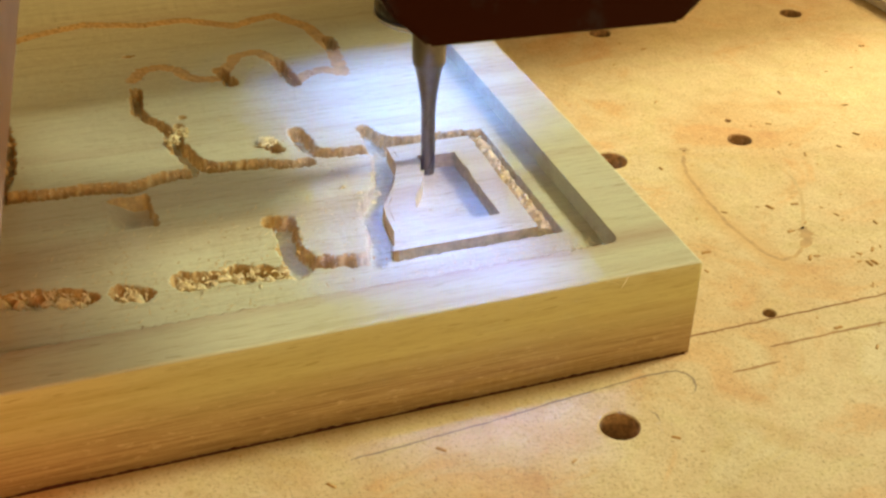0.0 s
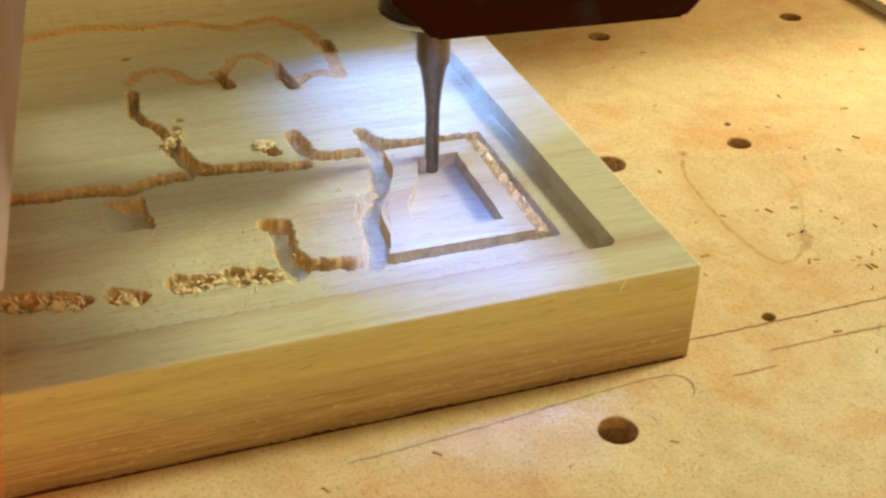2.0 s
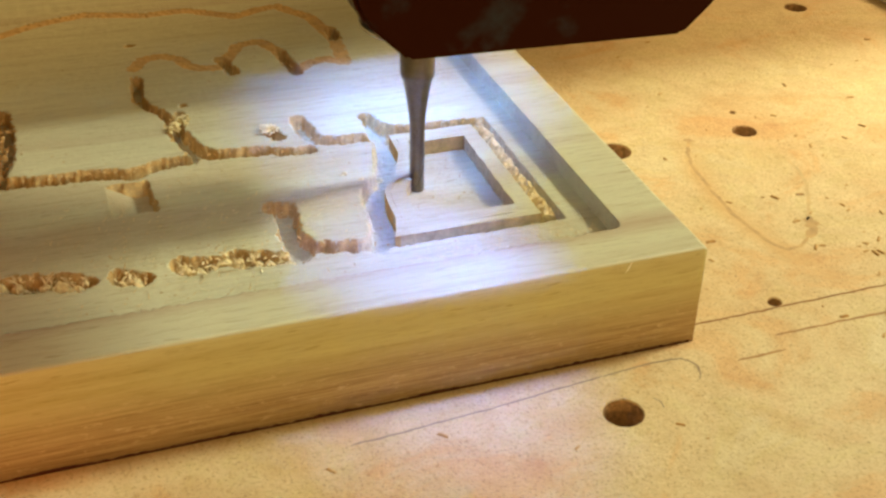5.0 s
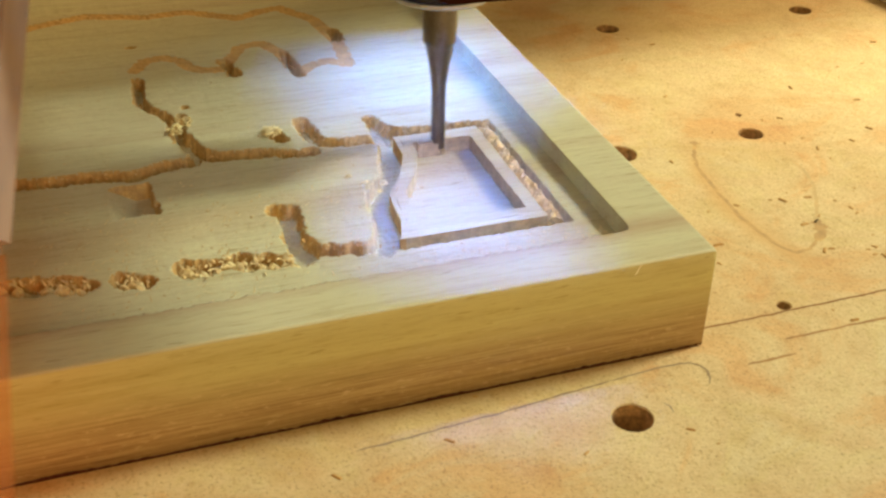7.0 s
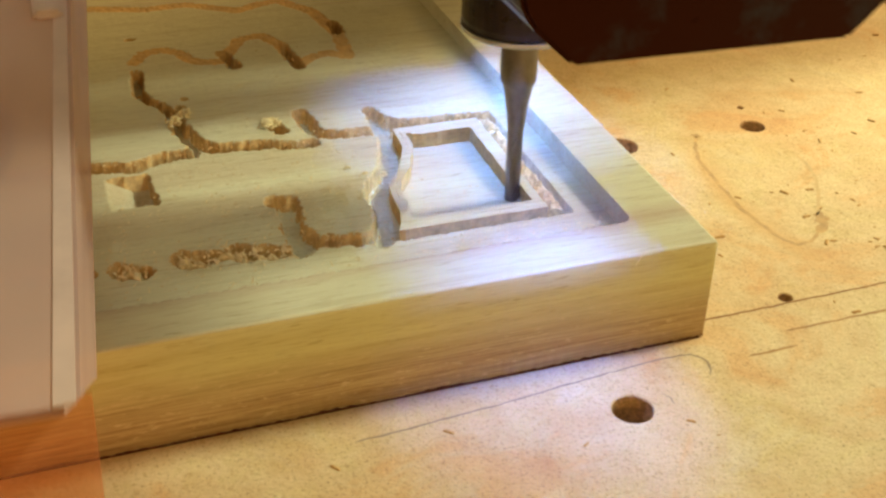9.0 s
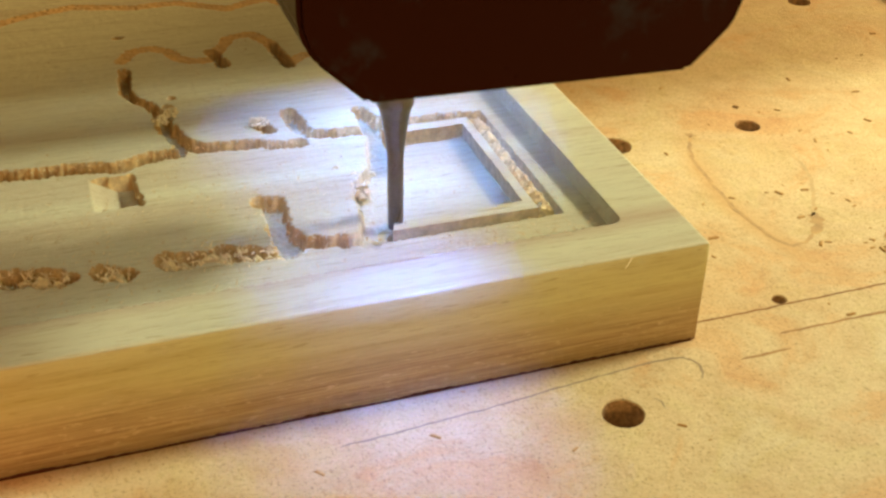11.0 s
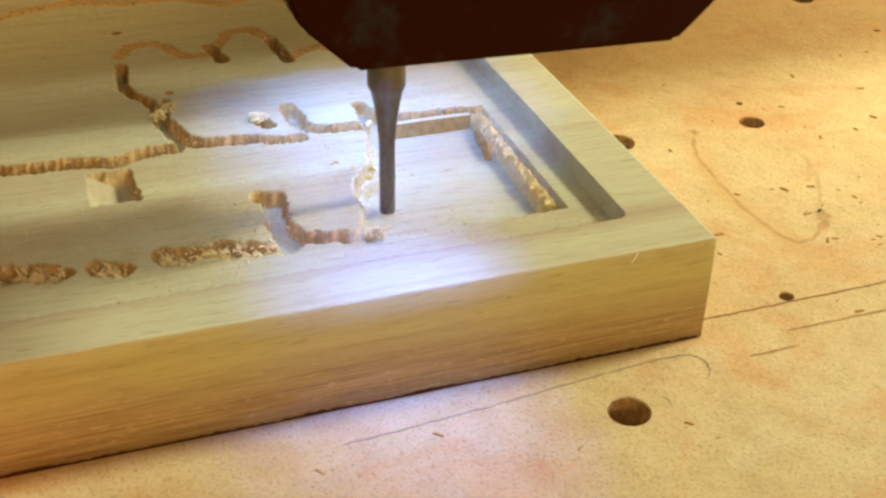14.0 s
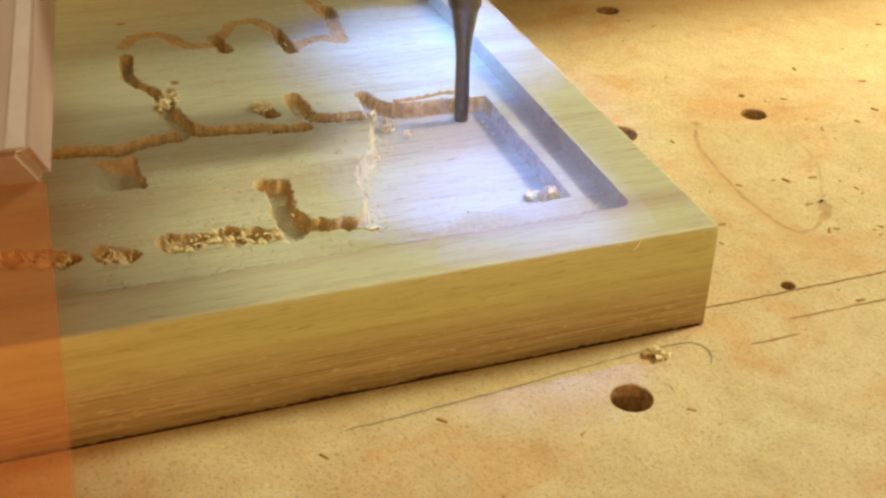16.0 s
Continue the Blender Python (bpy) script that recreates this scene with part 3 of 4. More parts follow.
def carved_board():
    xs = np.concatenate([np.linspace(-235, -116, 18)[:-1], np.arange(-116, -0.6, 0.3), [-0.5, -0.2, 0.0]])
    ys = np.concatenate([[0.0, 0.2, 0.5], np.arange(0.8, 141, 0.3), np.linspace(141, 245, 14)])
    X, Y = np.meshgrid(xs, ys)
    H = board_heights(X, Y)
    # eased arris
    H[0, :] -= 0.35
    H[1, :] -= 0.08
    H[:, -1] -= 0.35
    H[:, -2] -= 0.08
    ny, nx = X.shape
    verts = [np.stack([X, Y, H], -1).reshape(-1, 3)]
    idx = np.arange(nx * ny).reshape(ny, nx)
    faces = [np.stack([idx[:-1, :-1], idx[:-1, 1:], idx[1:, 1:], idx[1:, :-1]], -1).reshape(-1, 4)]
    count = nx * ny

    def skirt(edge, flip, ragged):
        """A side wall under an edge of the top."""
        nonlocal count
        base = verts[0][edge]
        prev = edge
        levels = [0.75, 0.5, 0.25, 0.06, 0.0]
        for k, lv in enumerate(levels):
            row = base.copy()
            row[:, 2] *= lv
            if k >= 3 and ragged:
                rag = np.array([0.35 + 0.35 * wav(x, 0, 0.12, 4.0) + 0.25 * wav(x, 0, 0.9, 8.0) for x in row[:, 0]])
                row[:, 2] = np.clip(rag + 0.15, 0.06, 1.0)
                row[:, 1] += 0.0 if k == 3 else 4.0
            if k >= 4 and not ragged:
                row[:, 2] = 0.05
            verts.append(row)
            cur = np.arange(count, count + len(row))
            count += len(row)
            q = np.stack([prev[:-1], cur[:-1], cur[1:], prev[1:]], -1)
            faces.append(q[:, ::-1] if flip else q)
            prev = cur
        return prev

    south = skirt(idx[0, :], False, True)
    east = skirt(idx[:, -1], False, False)
    north = skirt(idx[-1, :], True, False)
    west = skirt(idx[:, 0], True, False)
    lo = [(-235, 3.9, 0.01), (-0.5, 3.9, 0.01), (-0.5, 245, 0.01), (-235, 245, 0.01)]
    verts.append(np.array(lo))
    faces.append(np.array([[count + 3, count + 2, count + 1, count]]))
    V, Q = np.concatenate(verts) * MM, np.concatenate(faces)
    me = bpy.data.meshes.new("wooden_board")
    me.vertices.add(len(V))
    me.vertices.foreach_set("co", V.ravel())
    me.loops.add(Q.size)
    me.loops.foreach_set("vertex_index", Q.ravel())
    me.polygons.add(len(Q))
    me.polygons.foreach_set("loop_start", np.arange(len(Q)) * 4)
    me.materials.append(WOOD)
    me.materials.append(CUT)
    me.materials.append(EDGE_WOOD)
    me.materials.append(SCORED)
    me.materials.append(FRESH)
    mid = V[Q].mean(1) / MM
    walls = (mid[:, 2] > FLOOR_Z + 0.3) & (mid[:, 2] < PLATEAU_Z - 0.22) & (mid[:, 0] < EAST_X + 0.6) & (mid[:, 1] > RIM_Y + 6)
    walls &= ~((mid[:, 0] > -90.6) & (mid[:, 0] < -83.9) & (mid[:, 1] > 42.9) & (mid[:, 1] < 53.2))
    kinds = walls.astype(np.int32)
    kinds[walls & (mid[:, 0] > -52) & (mid[:, 1] > 19) & (mid[:, 1] < 56)] = 4
    kinds[(nx - 1) * (ny - 1):] = 2
    top = slice(0, (nx - 1) * (ny - 1))
    rag = np.array([0.3 * wav(x, y, 0.5, 2.0) + 0.45 * wav(x, y, 2.1, 5.0) for x, y in mid[top, :2]])
    for half, depth, pts in GROOVES:
        if depth < 0.6:
            low = (line_distance(mid[top, 0], mid[top, 1], pts) < half + rag) & (mid[top, 2] > PLATEAU_Z - 1.0)
            kinds[top][low] = 3
    me.polygons.foreach_set("material_index", kinds)
    me.update(calc_edges=True)
    me.validate()
    ob = new("wooden_board", me)
    return tagged(ob, "pale wooden board being carved, lying on the machine bed", "wood board")


BOARD = carved_board()


def tip_at(t):
    ts = [r[0] for r in TIP]
    return np.interp(t, ts, [r[1] for r in TIP]), np.interp(t, ts, [r[2] for r in TIP])


REMAINS = []
# edges of the pocket, lap after lap, outward from the first pocket
FRONT_EDGES = [28.3, 27.5, 26.8, 26.1, 25.2, 23.9, 22.4]
BACK_EDGES = [52.5, 53.2, 53.8, 54.6, 55.5, 56.8, 58.0]
EAST_EDGES = [-24.3, -23.3, -22.6, -22.0, -21.2, -19.5, EAST_X + 0.1]
WEST_STEPS = [6.3, 5.3, 4.4, 3.4, 2.5, 1.5, 0.5]
ROW_EDGES = FRONT_EDGES[::-1] + [28.3 + 24.2 * k / 14 for k in range(1, 14)] + BACK_EDGES
# when the cutter runs along each side of the pocket, lap after lap
FRONT_TIMES = [(0.6, 1.2), (3.0, 3.6), (5.4, 6.1), (8.1, 8.9), (11.0, 11.7), (11.0, 11.7)]
EAST_TIMES = [(1.2, 1.8), (3.6, 4.2), (6.1, 6.8), (8.9, 9.5), (11.8, 12.5), (15.0, 15.9)]
BACK_TIMES = [(1.8, 2.3), (4.2, 4.7), (6.85, 7.3), (9.5, 10.1), (12.5, 13.2), (15.85, 16.0)]
WEST_TIMES = [(0.05, 0.9), (2.3, 3.0), (4.7, 5.5), (7.4, 8.1), (10.2, 11.0), (13.4, 14.2)]


def column_edges(y):
    """Sides of the blocks across the patch at a depth y: along the groove, then across the first pocket, then beside the straight wall."""
    w = west_edge(y)
    left = [w + k for k in WEST_STEPS[::-1]]
    mid = [left[-1] + (EAST_EDGES[0] - left[-1]) * k / 6 for k in range(1, 6)]
    return left + mid + EAST_EDGES


def standing_remains():
    """Wood that still stands in the patch, in small blocks, each cut down as the cutter reaches it."""
    rng = random.Random(11)
    times = np.arange(0, 16.01, 0.02)
    path = np.array([tip_at(t) for t in times])
    rows = len(ROW_EDGES) - 1
    for j, (ya, yb) in enumerate(zip(ROW_EDGES, ROW_EDGES[1:])):
        ea, eb = column_edges(ya), column_edges(yb)
        cols = len(ea) - 1
        for i in range(cols):
            quad = [(ea[i], ya), (ea[i + 1], ya), (eb[i + 1], yb), (eb[i], yb)]
            cx, cy = sum(q[0] for q in quad) / 4, (ya + yb) / 2
            rank = [(5 - i, 0, WEST_TIMES), (i - (cols - 6), 0, EAST_TIMES), (5 - j, 1, FRONT_TIMES), (j - (rows - 6), 1, BACK_TIMES)]
            lap, along, spans = max(rank, key=lambda r: r[0])
            if lap < 0:
                continue
            east = i == cols - 1
            t0, t1 = spans[lap]
            span = (times >= t0) & (times <= t1)
            gone = float(times[span][np.argmin(np.abs(path[span, 0] - cx) if along else np.abs(path[span, 1] - cy))])
            if i == 0 and cy < 45 and spans is WEST_TIMES:
                gone = min(gone, 10.9)
            if east and (cy < 25.4 or lap < 5):
                gone = 99.0
            if 0 < i < cols - 1 and 0 < j < rows - 1:
                quad = [(qx + 0.30 * wav(qx, qy, 0.8, 1.0), qy + 0.30 * wav(qx, qy, 0.8, 6.0)) for qx, qy in quad]
            verts = [(qx * MM, qy * MM, (FLOOR_Z - 0.1) * MM) for qx, qy in quad]
            n = 6 if east else 2
            zt = PLATEAU_Z + (rng.uniform(-0.5, 0.5) if east else 0.0)
            for b in range(n + 1):
                for a in range(n + 1):
                    u, v = a / n, b / n
                    qx = (quad[0][0] * (1 - u) + quad[1][0] * u) * (1 - v) + (quad[3][0] * (1 - u) + quad[2][0] * u) * v
                    qy = (quad[0][1] * (1 - u) + quad[1][1] * u) * (1 - v) + (quad[3][1] * (1 - u) + quad[2][1] * u) * v
                    zz = zt + (0.9 * wav(qx, qy, 1.3, 3.0) + 0.3 * rng.uniform(-1, 1) - 1.7 * abs(2 * u - 0.9) ** 2.5 - 0.5 * abs(2 * v - 1) ** 2 if east else 0.03 * wav(qx, qy, 1.5))
                    verts.append((qx * MM, qy * MM, zz * MM))

            def g(a, b):
                return 4 + b * (n + 1) + a

            faces = [(g(a, b), g(a + 1, b), g(a + 1, b + 1), g(a, b + 1)) for a in range(n) for b in range(n)]
            faces.append((0, 1, *[g(a, 0) for a in range(n, -1, -1)]))
            faces.append((1, 2, *[g(n, b) for b in range(n, -1, -1)]))
            faces.append((2, 3, *[g(a, n) for a in range(n + 1)]))
            faces.append((3, 0, *[g(0, b) for b in range(n + 1)]))
            faces.append((3, 2, 1, 0))
            ob = mesh_ob("wood_remnant", verts, faces, CHIP if east else WOOD, BOARD)
            ob.data.materials.append(LUMP if east else CUT if i == 0 else FRESH)
            ob.data.polygons.foreach_set("material_index", [0] * (n * n) + [1] * 5)
            REMAINS.append((ob, gone))


standing_remains()


# ---------------------------------------------------------------- torn fibres and crumbs on the board
def packed_fibre(rng):
    """Scalloped lumps of torn fibre that fill the near cuts, leaving a dark gap at the far lip."""
    verts, faces = [], []
    for half, depth, pts in GROOVES:
        for (xa, ya), (xb, yb) in zip(pts, pts[1:]):
            if depth < 2 or min(ya, yb) > 34 or max(xa, xb) > -63 or half > 2.5:
                continue
            count = max(1, int(math.hypot(xb - xa, yb - ya) / 2.1))
            for k in range(count):
                f = (k + rng.uniform(0.2, 0.8)) / count
                x, y = xa + (xb - xa) * f, ya + (yb - ya) * f - rng.uniform(0.2, 0.9)
                sx, sy, top = rng.uniform(1.1, 1.9), rng.uniform(1.0, 1.6), rng.uniform(2.4, 3.5)
                lean, b = rng.uniform(-0.5, 0.5), len(verts)
                for ring in range(6):
                    h = ring / 5
                    for m in range(10):
                        a = 2 * math.pi * m / 10
                        r = math.sqrt(max(0.0, 1 - h * h)) * (1 + 0.45 * noise.noise((math.cos(a) * 1.4 + x, math.sin(a) * 1.4 + y, h * 2)))
                        verts.append(((x + sx * r * math.cos(a) + lean * h) * MM, (y + sy * r * math.sin(a) + 0.5 * h) * MM,
                                      (FLOOR_Z - 0.1 + top * h + 0.35 * noise.noise((a * 2, x * 3, h * 4))) * MM))
                for ring in range(5):
                    for m in range(10):
                        n = (m + 1) % 10
                        faces.append((b + ring * 10 + m, b + ring * 10 + n, b + ring * 10 + 10 + n, b + ring * 10 + 10 + m))
    ob = mesh_ob("packed_fibre", verts, faces, LUMP, BOARD, "golden lumps of torn wood fibre packed in the cuts")
    ob["kind"] = "stuff"


def fibre_tufts():
    """Torn fibres that stand along the far lips of the cuts."""
    rng = random.Random(21)
    verts, faces = [], []

    def hair(x, y, z, ln, up, a, w):
        b = len(verts)
        px, py = x, y
        for k in range(4):
            f = k / 3
            qx = x + math.cos(a) * ln * f
            qy = y + math.sin(a) * ln * f
            qz = z + up * math.sin(f * 2.0)
            ww = w * (1 - 0.7 * f)
            verts.append(((qx - math.sin(a) * ww) * MM, (qy + math.cos(a) * ww) * MM, qz * MM))
            verts.append(((qx + math.sin(a) * ww) * MM, (qy - math.cos(a) * ww) * MM, (qz + w * 0.6) * MM))
        for k in range(3):
            c = b + 2 * k
            faces.append((c, c + 1, c + 3, c + 2))

    for half, depth, pts in GROOVES:
        if depth < 2.95:
            continue
        for (xa, ya), (xb, yb) in zip(pts, pts[1:]):
            ln = math.hypot(xb - xa, yb - ya)
            flat = abs(xb - xa) / (ln + 1e-6)
            winding = half == 1.95
            dense = 0.0 if (ya < 30 and xa < -62) or (xa < -61.3 and ya < 40 and xa > -64) else (0.35 if winding else 1.1)
            for k in range(int(ln * dense * (0.4 + flat))):
                f = rng.random()
                x, y = xa + (xb - xa) * f, ya + (yb - ya) * f
                side = 1 if rng.random() < 0.8 else -1
                y += side * (half * 0.95)
                if -47 < x < EAST_X + 1 and 21.8 < y < 58:
                    continue
                hair(x, y, PLATEAU_Z - rng.uniform(0.1, 1.4), rng.uniform(0.4, 1.1), rng.uniform(-0.5, 0.4), -side * 1.57 + rng.gauss(0, 0.7), rng.uniform(0.08, 0.24))
    # spongy torn end at the far side of the board
    for k in range(420):
        f = rng.random()
        hair(-108.2 + rng.gauss(0, 1.5), 63 + 25 * f, PLATEAU_Z - rng.uniform(0.0, 2.4), rng.uniform(0.5, 1.6), rng.uniform(-0.2, 0.7), rng.uniform(0, 6.28), rng.uniform(0.12, 0.4))
    ob = mesh_ob("torn_fibre", verts, faces, FIBRE, BOARD, "brown torn wood fibres along the cut edges")
    ob["kind"] = "stuff"
    verts, faces = [], []
    # pale curled chips that choke the front cuts
    for half, depth, pts in GROOVES:
        for (xa, ya), (xb, yb) in zip(pts, pts[1:]):
            if depth < 2 or min(ya, yb) > 34 or max(xa, xb) > -63:
                continue
            ln = math.hypot(xb - xa, yb - ya)
            for k in range(int(ln * 11)):
                f = rng.random()
                x, y = xa + (xb - xa) * f + rng.gauss(0, 0.4), ya + (yb - ya) * f
                clump = 0.5 + 0.5 * math.sin(x * 1.9 + math.sin(x * 0.7) * 2)
                if rng.random() > 0.25 + 0.75 * clump:
                    continue
                y += half * rng.uniform(-1.25, 0.75)
                hair(x, y, PLATEAU_Z - rng.uniform(-0.1, 1.0), rng.uniform(0.5, 1.6), rng.uniform(0.1, 0.8), rng.choice((0.9, 2.3, -1.9)) + rng.gauss(0, 0.55), rng.uniform(0.10, 0.34))
    packed_fibre(rng)
    # torn flakes on the flat between the cuts
    for k in range(420):
        hair(rng.uniform(-104, -52), rng.uniform(14, 48), PLATEAU_Z, rng.uniform(0.4, 1.8), rng.uniform(0.02, 0.3), rng.gauss(0.3, 0.6), rng.uniform(0.04, 0.16))
    ob = mesh_ob("chip_litter", verts, faces, CHIP, BOARD, "pale yellow torn wood chips in the cuts")
    ob["kind"] = "stuff"
    # dark sheet that paints the gap's shade under the near lower edge
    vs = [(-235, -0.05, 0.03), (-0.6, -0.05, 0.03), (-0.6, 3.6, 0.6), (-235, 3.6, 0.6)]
    mesh_ob("gap_shade", [(x * MM, y * MM, z * MM) for x, y, z in vs], [(0, 1, 2, 3)], GAP_SHADE, BOARD, "dark sheet painted as shade in the gap under the board edge")
    verts, faces = [], []
    # pale hairs on the front rim lip and at the arris
    for k in range(420):
        x = rng.uniform(-46, -12)
        hair(x, RIM_Y + rng.uniform(-0.6, 5), rng.uniform(16.0, 16.4) if k % 3 else 19.0, rng.uniform(0.4, 1.5), rng.uniform(0, 0.35), rng.uniform(0, 6.28), rng.uniform(0.03, 0.09))
    for x, a, ln in ((-17.5, -0.35, 3.2), (-13.5, -2.4, 2.8), (-15.6, -0.2, 2.0), (-9, -0.1, 3.5), (-3.5, 0.1, 3.0), (-6, -0.2, 2.2)):
        hair(x, 0.0, 18.7, ln, -0.5, a, 0.07)
    for x, ln in ((-84, 3.4), (-52.5, 2.4), (-51, 1.6), (-62, 1.2), (-33, 1.2), (-71, 1.5)):
        hair(x, -0.05, 0.6, ln, 0.25, 2.9 + 0.2 * rng.random(), 0.12)
    # dust specks over the carved field
    for k in range(1500):
        x, y = rng.uniform(-104, -12), rng.uniform(11, 62) if k % 3 else rng.uniform(11, 110)
        z = FLOOR_Z if (west_edge(y) < x < EAST_X and 20 < y < 58) else PLATEAU_Z
        b = len(verts)
        s = 0.05 + 0.16 * rng.random() ** 3
        for u, v, w in ((-1.6, -1, 0), (1.4, -0.8, 0), (0.2, 1.2, 0), (0, 0, 1.1)):
            verts.append(((x + u * s) * MM, (y + v * s) * MM, (z + 0.04 + w * s) * MM))
        faces += [(b, b + 1, b + 3), (b + 1, b + 2, b + 3), (b + 2, b, b + 3), (b + 2, b + 1, b)]
    ob = mesh_ob("dust", verts, faces, PALE_FIBRE, BOARD, "pale wood hairs and dust")
    ob["kind"] = "stuff"
    return ob


fibre_tufts()


def crumb(name, size, seed, mat=None):
    """A torn tuft of wood, small curled flakes matted together, standing on z = 0."""
    rng = random.Random(seed)
    bm = bmesh.new()
    for k in range(34):
        u = Vector((rng.gauss(0, 1), rng.gauss(0, 1), rng.gauss(0, 1))).normalized() * rng.uniform(0.1, 0.85)
        turn = Euler([rng.uniform(0, 6.28) for _ in range(3)]).to_matrix()
        ln, wd, th = rng.uniform(0.25, 0.55), rng.uniform(0.12, 0.30), rng.uniform(0.05, 0.12)
        bend, rows = rng.uniform(-0.35, 0.35), []
        for f in (-1, -0.33, 0.33, 1):
            w = wd * (1 - 0.35 * f * f)
            rows.append([bm.verts.new(u + turn @ Vector((f * ln, a * w, b * th + bend * f * f))) for a, b in ((-1, -1), (1, -1), (1, 1), (-1, 1))])
        for a, b in zip(rows, rows[1:]):
            for m in range(4):
                bm.faces.new((a[m], a[(m + 1) % 4], b[(m + 1) % 4], b[m]))
        bm.faces.new(rows[0][::-1])
        bm.faces.new(rows[-1])
    bmesh.ops.recalc_face_normals(bm, faces=bm.faces)
    for v in bm.verts:
        v.co = Vector((v.co.x * size[0], v.co.y * size[1], max(-0.7, v.co.z) * size[2])) * (MM * 0.5)
    low = min(v.co.z for v in bm.verts)
    for v in bm.verts:
        v.co.z -= low
    return part(name, bm, mat or LUMP)


LOOSE = []


def loose_piece(size, seed, rows, label, mat=None):
    ob = tagged(crumb("wood_chip", size, seed, mat), label, "wood chip", group="chips torn from the board")
    LOOSE.append((ob, [(t, pose(x * MM, y * MM, z * MM, 0, tilt, turn)) for t, x, y, z, tilt, turn in rows]))


# crumbs that stay in the cuts
def still_piece(size, seed, x, y, z, turn, label):
    ob = tagged(crumb("wood_chip", size, seed), label, "wood chip", group="chips torn from the board")
    ob.matrix_world = pose(x * MM, y * MM, z * MM, 0, 0, turn)


still_piece((4.2, 3.6, 2.0), 3, -73.6, 75.0, 15.9, 20, "brown torn wood crumb beside a carved line")
still_piece((3.4, 3.0, 1.8), 4, -75.4, 72.0, 15.9, 70, "brown torn wood crumb beside a carved line")
still_piece((4.6, 4.0, 2.2), 5, -58.2, 66.4, 15.6, 10, "pale torn wood crumb on a carved groove")
still_piece((2.2, 1.6, 0.8), 6, -43.2, 41.0, 15.9, 60, "torn wood crumb beside the winding groove")
still_piece((1.6, 1.3, 0.6), 7, -44.6, 38.6, 15.9, 10, "torn wood crumb beside the winding groove")
still_piece((1.4, 1.0, 0.5), 8, -46.2, 42.6, 15.9, 0, "torn wood crumb beside the winding groove")
# crumbs thrown about by the cutter
loose_piece((4.2, 2.2, 2.0), 31, [(0, -17.9, 24.2, 13.6, 0, 80), (15.2, -17.9, 24.2, 13.6, 0, 80), (15.35, -20.3, 25.8, 13.1, 0, 30), (16, -20.5, 25.8, 13.1, 0, 30)], "brown torn wood crumb in the cleared corner")
loose_piece((4.4, 2.4, 1.8), 32, [(0, -17.6, 31, 13.4, 0, 80), (15.3, -17.6, 31, 13.4, 0, 80), (15.45, -4, 30, 32, 60, 40), (15.6, 14, 14, 38, 80, 10), (15.75, 10, 2, 22, 40, -20), (15.88, -8, -5, 3, 10, -30), (15.95, -11.1, -5.3, 0.0, 0, -28), (16, -11.1, -5.3, 0.0, 0, -28)], "brown wood chip thrown onto the machine bed")
loose_piece((3.6, 3.0, 2.6), 33, [(0, -43.6, 43.4, 9.5, 0, 0), (10.9, -43.6, 43.4, 9.5, 0, 0), (11.1, -43.6, 43.0, 13.2, 0, 20), (13.3, -43.6, 43.0, 13.2, 0, 20), (13.5, -43.4, 57.8, 13.2, 0, 40), (16, -43.4, 57.8, 13.2, 0, 40)], "pale torn wood crumb wedged in the groove")
loose_piece((3.4, 2.4, 2.4), 34, [(0, -40.6, 51.5, 9.5, 0, 0), (13.2, -40.6, 51.5, 9.5, 0, 0), (13.4, -38.2, 61.6, 13.2, 0, 80), (16, -38.2, 61.6, 13.2, 0, 80)], "pale torn wood crumb wedged in the groove")
loose_piece((3.0, 2.2, 2.2), 35, [(0, -36.9, 57.0, 9.5, 0, 0), (13.8, -36.9, 57.0, 9.5, 0, 0), (14.0, -36.6, 56.2, 13.1, 0, 20), (16, -36.4, 56.4, 13.1, 0, 20)], "brown torn wood crumb on the cleared floor")
loose_piece((2.6, 2.0, 1.8), 36, [(0, -33.5, 57.2, 9.5, 0, 0), (14.9, -33.5, 57.2, 9.5, 0, 0), (15.1, -33.5, 53.1, 13.1, 0, 20), (16, -33.5, 53.1, 13.1, 0, 20)], "brown torn wood crumb on the cleared floor")
loose_piece((4.4, 3.4, 3.0), 37, [(0, -48.2, 24.0, 9.0, 0, 0), (10.9, -48.2, 24.0, 9.0, 0, 0), (11.1, -47.0, 25.0, 13.0, 0, 10), (14.1, -47.3, 24.2, 13.0, 0, 10), (14.4, -50.6, 21.6, 13.0, 0, 0), (16, -50.6, 21.6, 13.0, 0, 0)], "pale torn wood crumb at the groove's end")
# a broken end of the ridge, tipped up for a moment and then flung off the board
loose_piece((6.0, 4.4, 2.6), 38, [(0, -44.6, 39.5, 9.2, 0, 0), (10.8, -44.6, 39.5, 9.2, 0, 0), (11.05, -46.4, 38.4, 14.0, 28, 25), (11.6, -46.4, 38.4, 14.0, 28, 25), (11.68, -62, 30, 34, 60, 60), (11.78, -105, 4, 40, 20, 110), (11.9, -160, -36, 0.0, 0, 140), (16, -160, -36, 0.0, 0, 140)], "pale torn end of a thin ridge, flung off the board", PALE_FIBRE)
loose_piece((3.2, 2.2, 1.8), 39, [(0, -47.0, 36.0, 9.4, 0, 0), (10.8, -47.0, 36.0, 9.4, 0, 0), (11.05, -48.4, 34.2, 14.4, 10, 70), (11.6, -48.4, 34.2, 14.4, 10, 70), (11.7, -66, 24, 30, 40, 100), (11.82, -112, -4, 30, 20, 150), (11.95, -150, -40, 0.0, 0, 170), (16, -150, -40, 0.0, 0, 170)], "small torn wood crumb flung off the board")
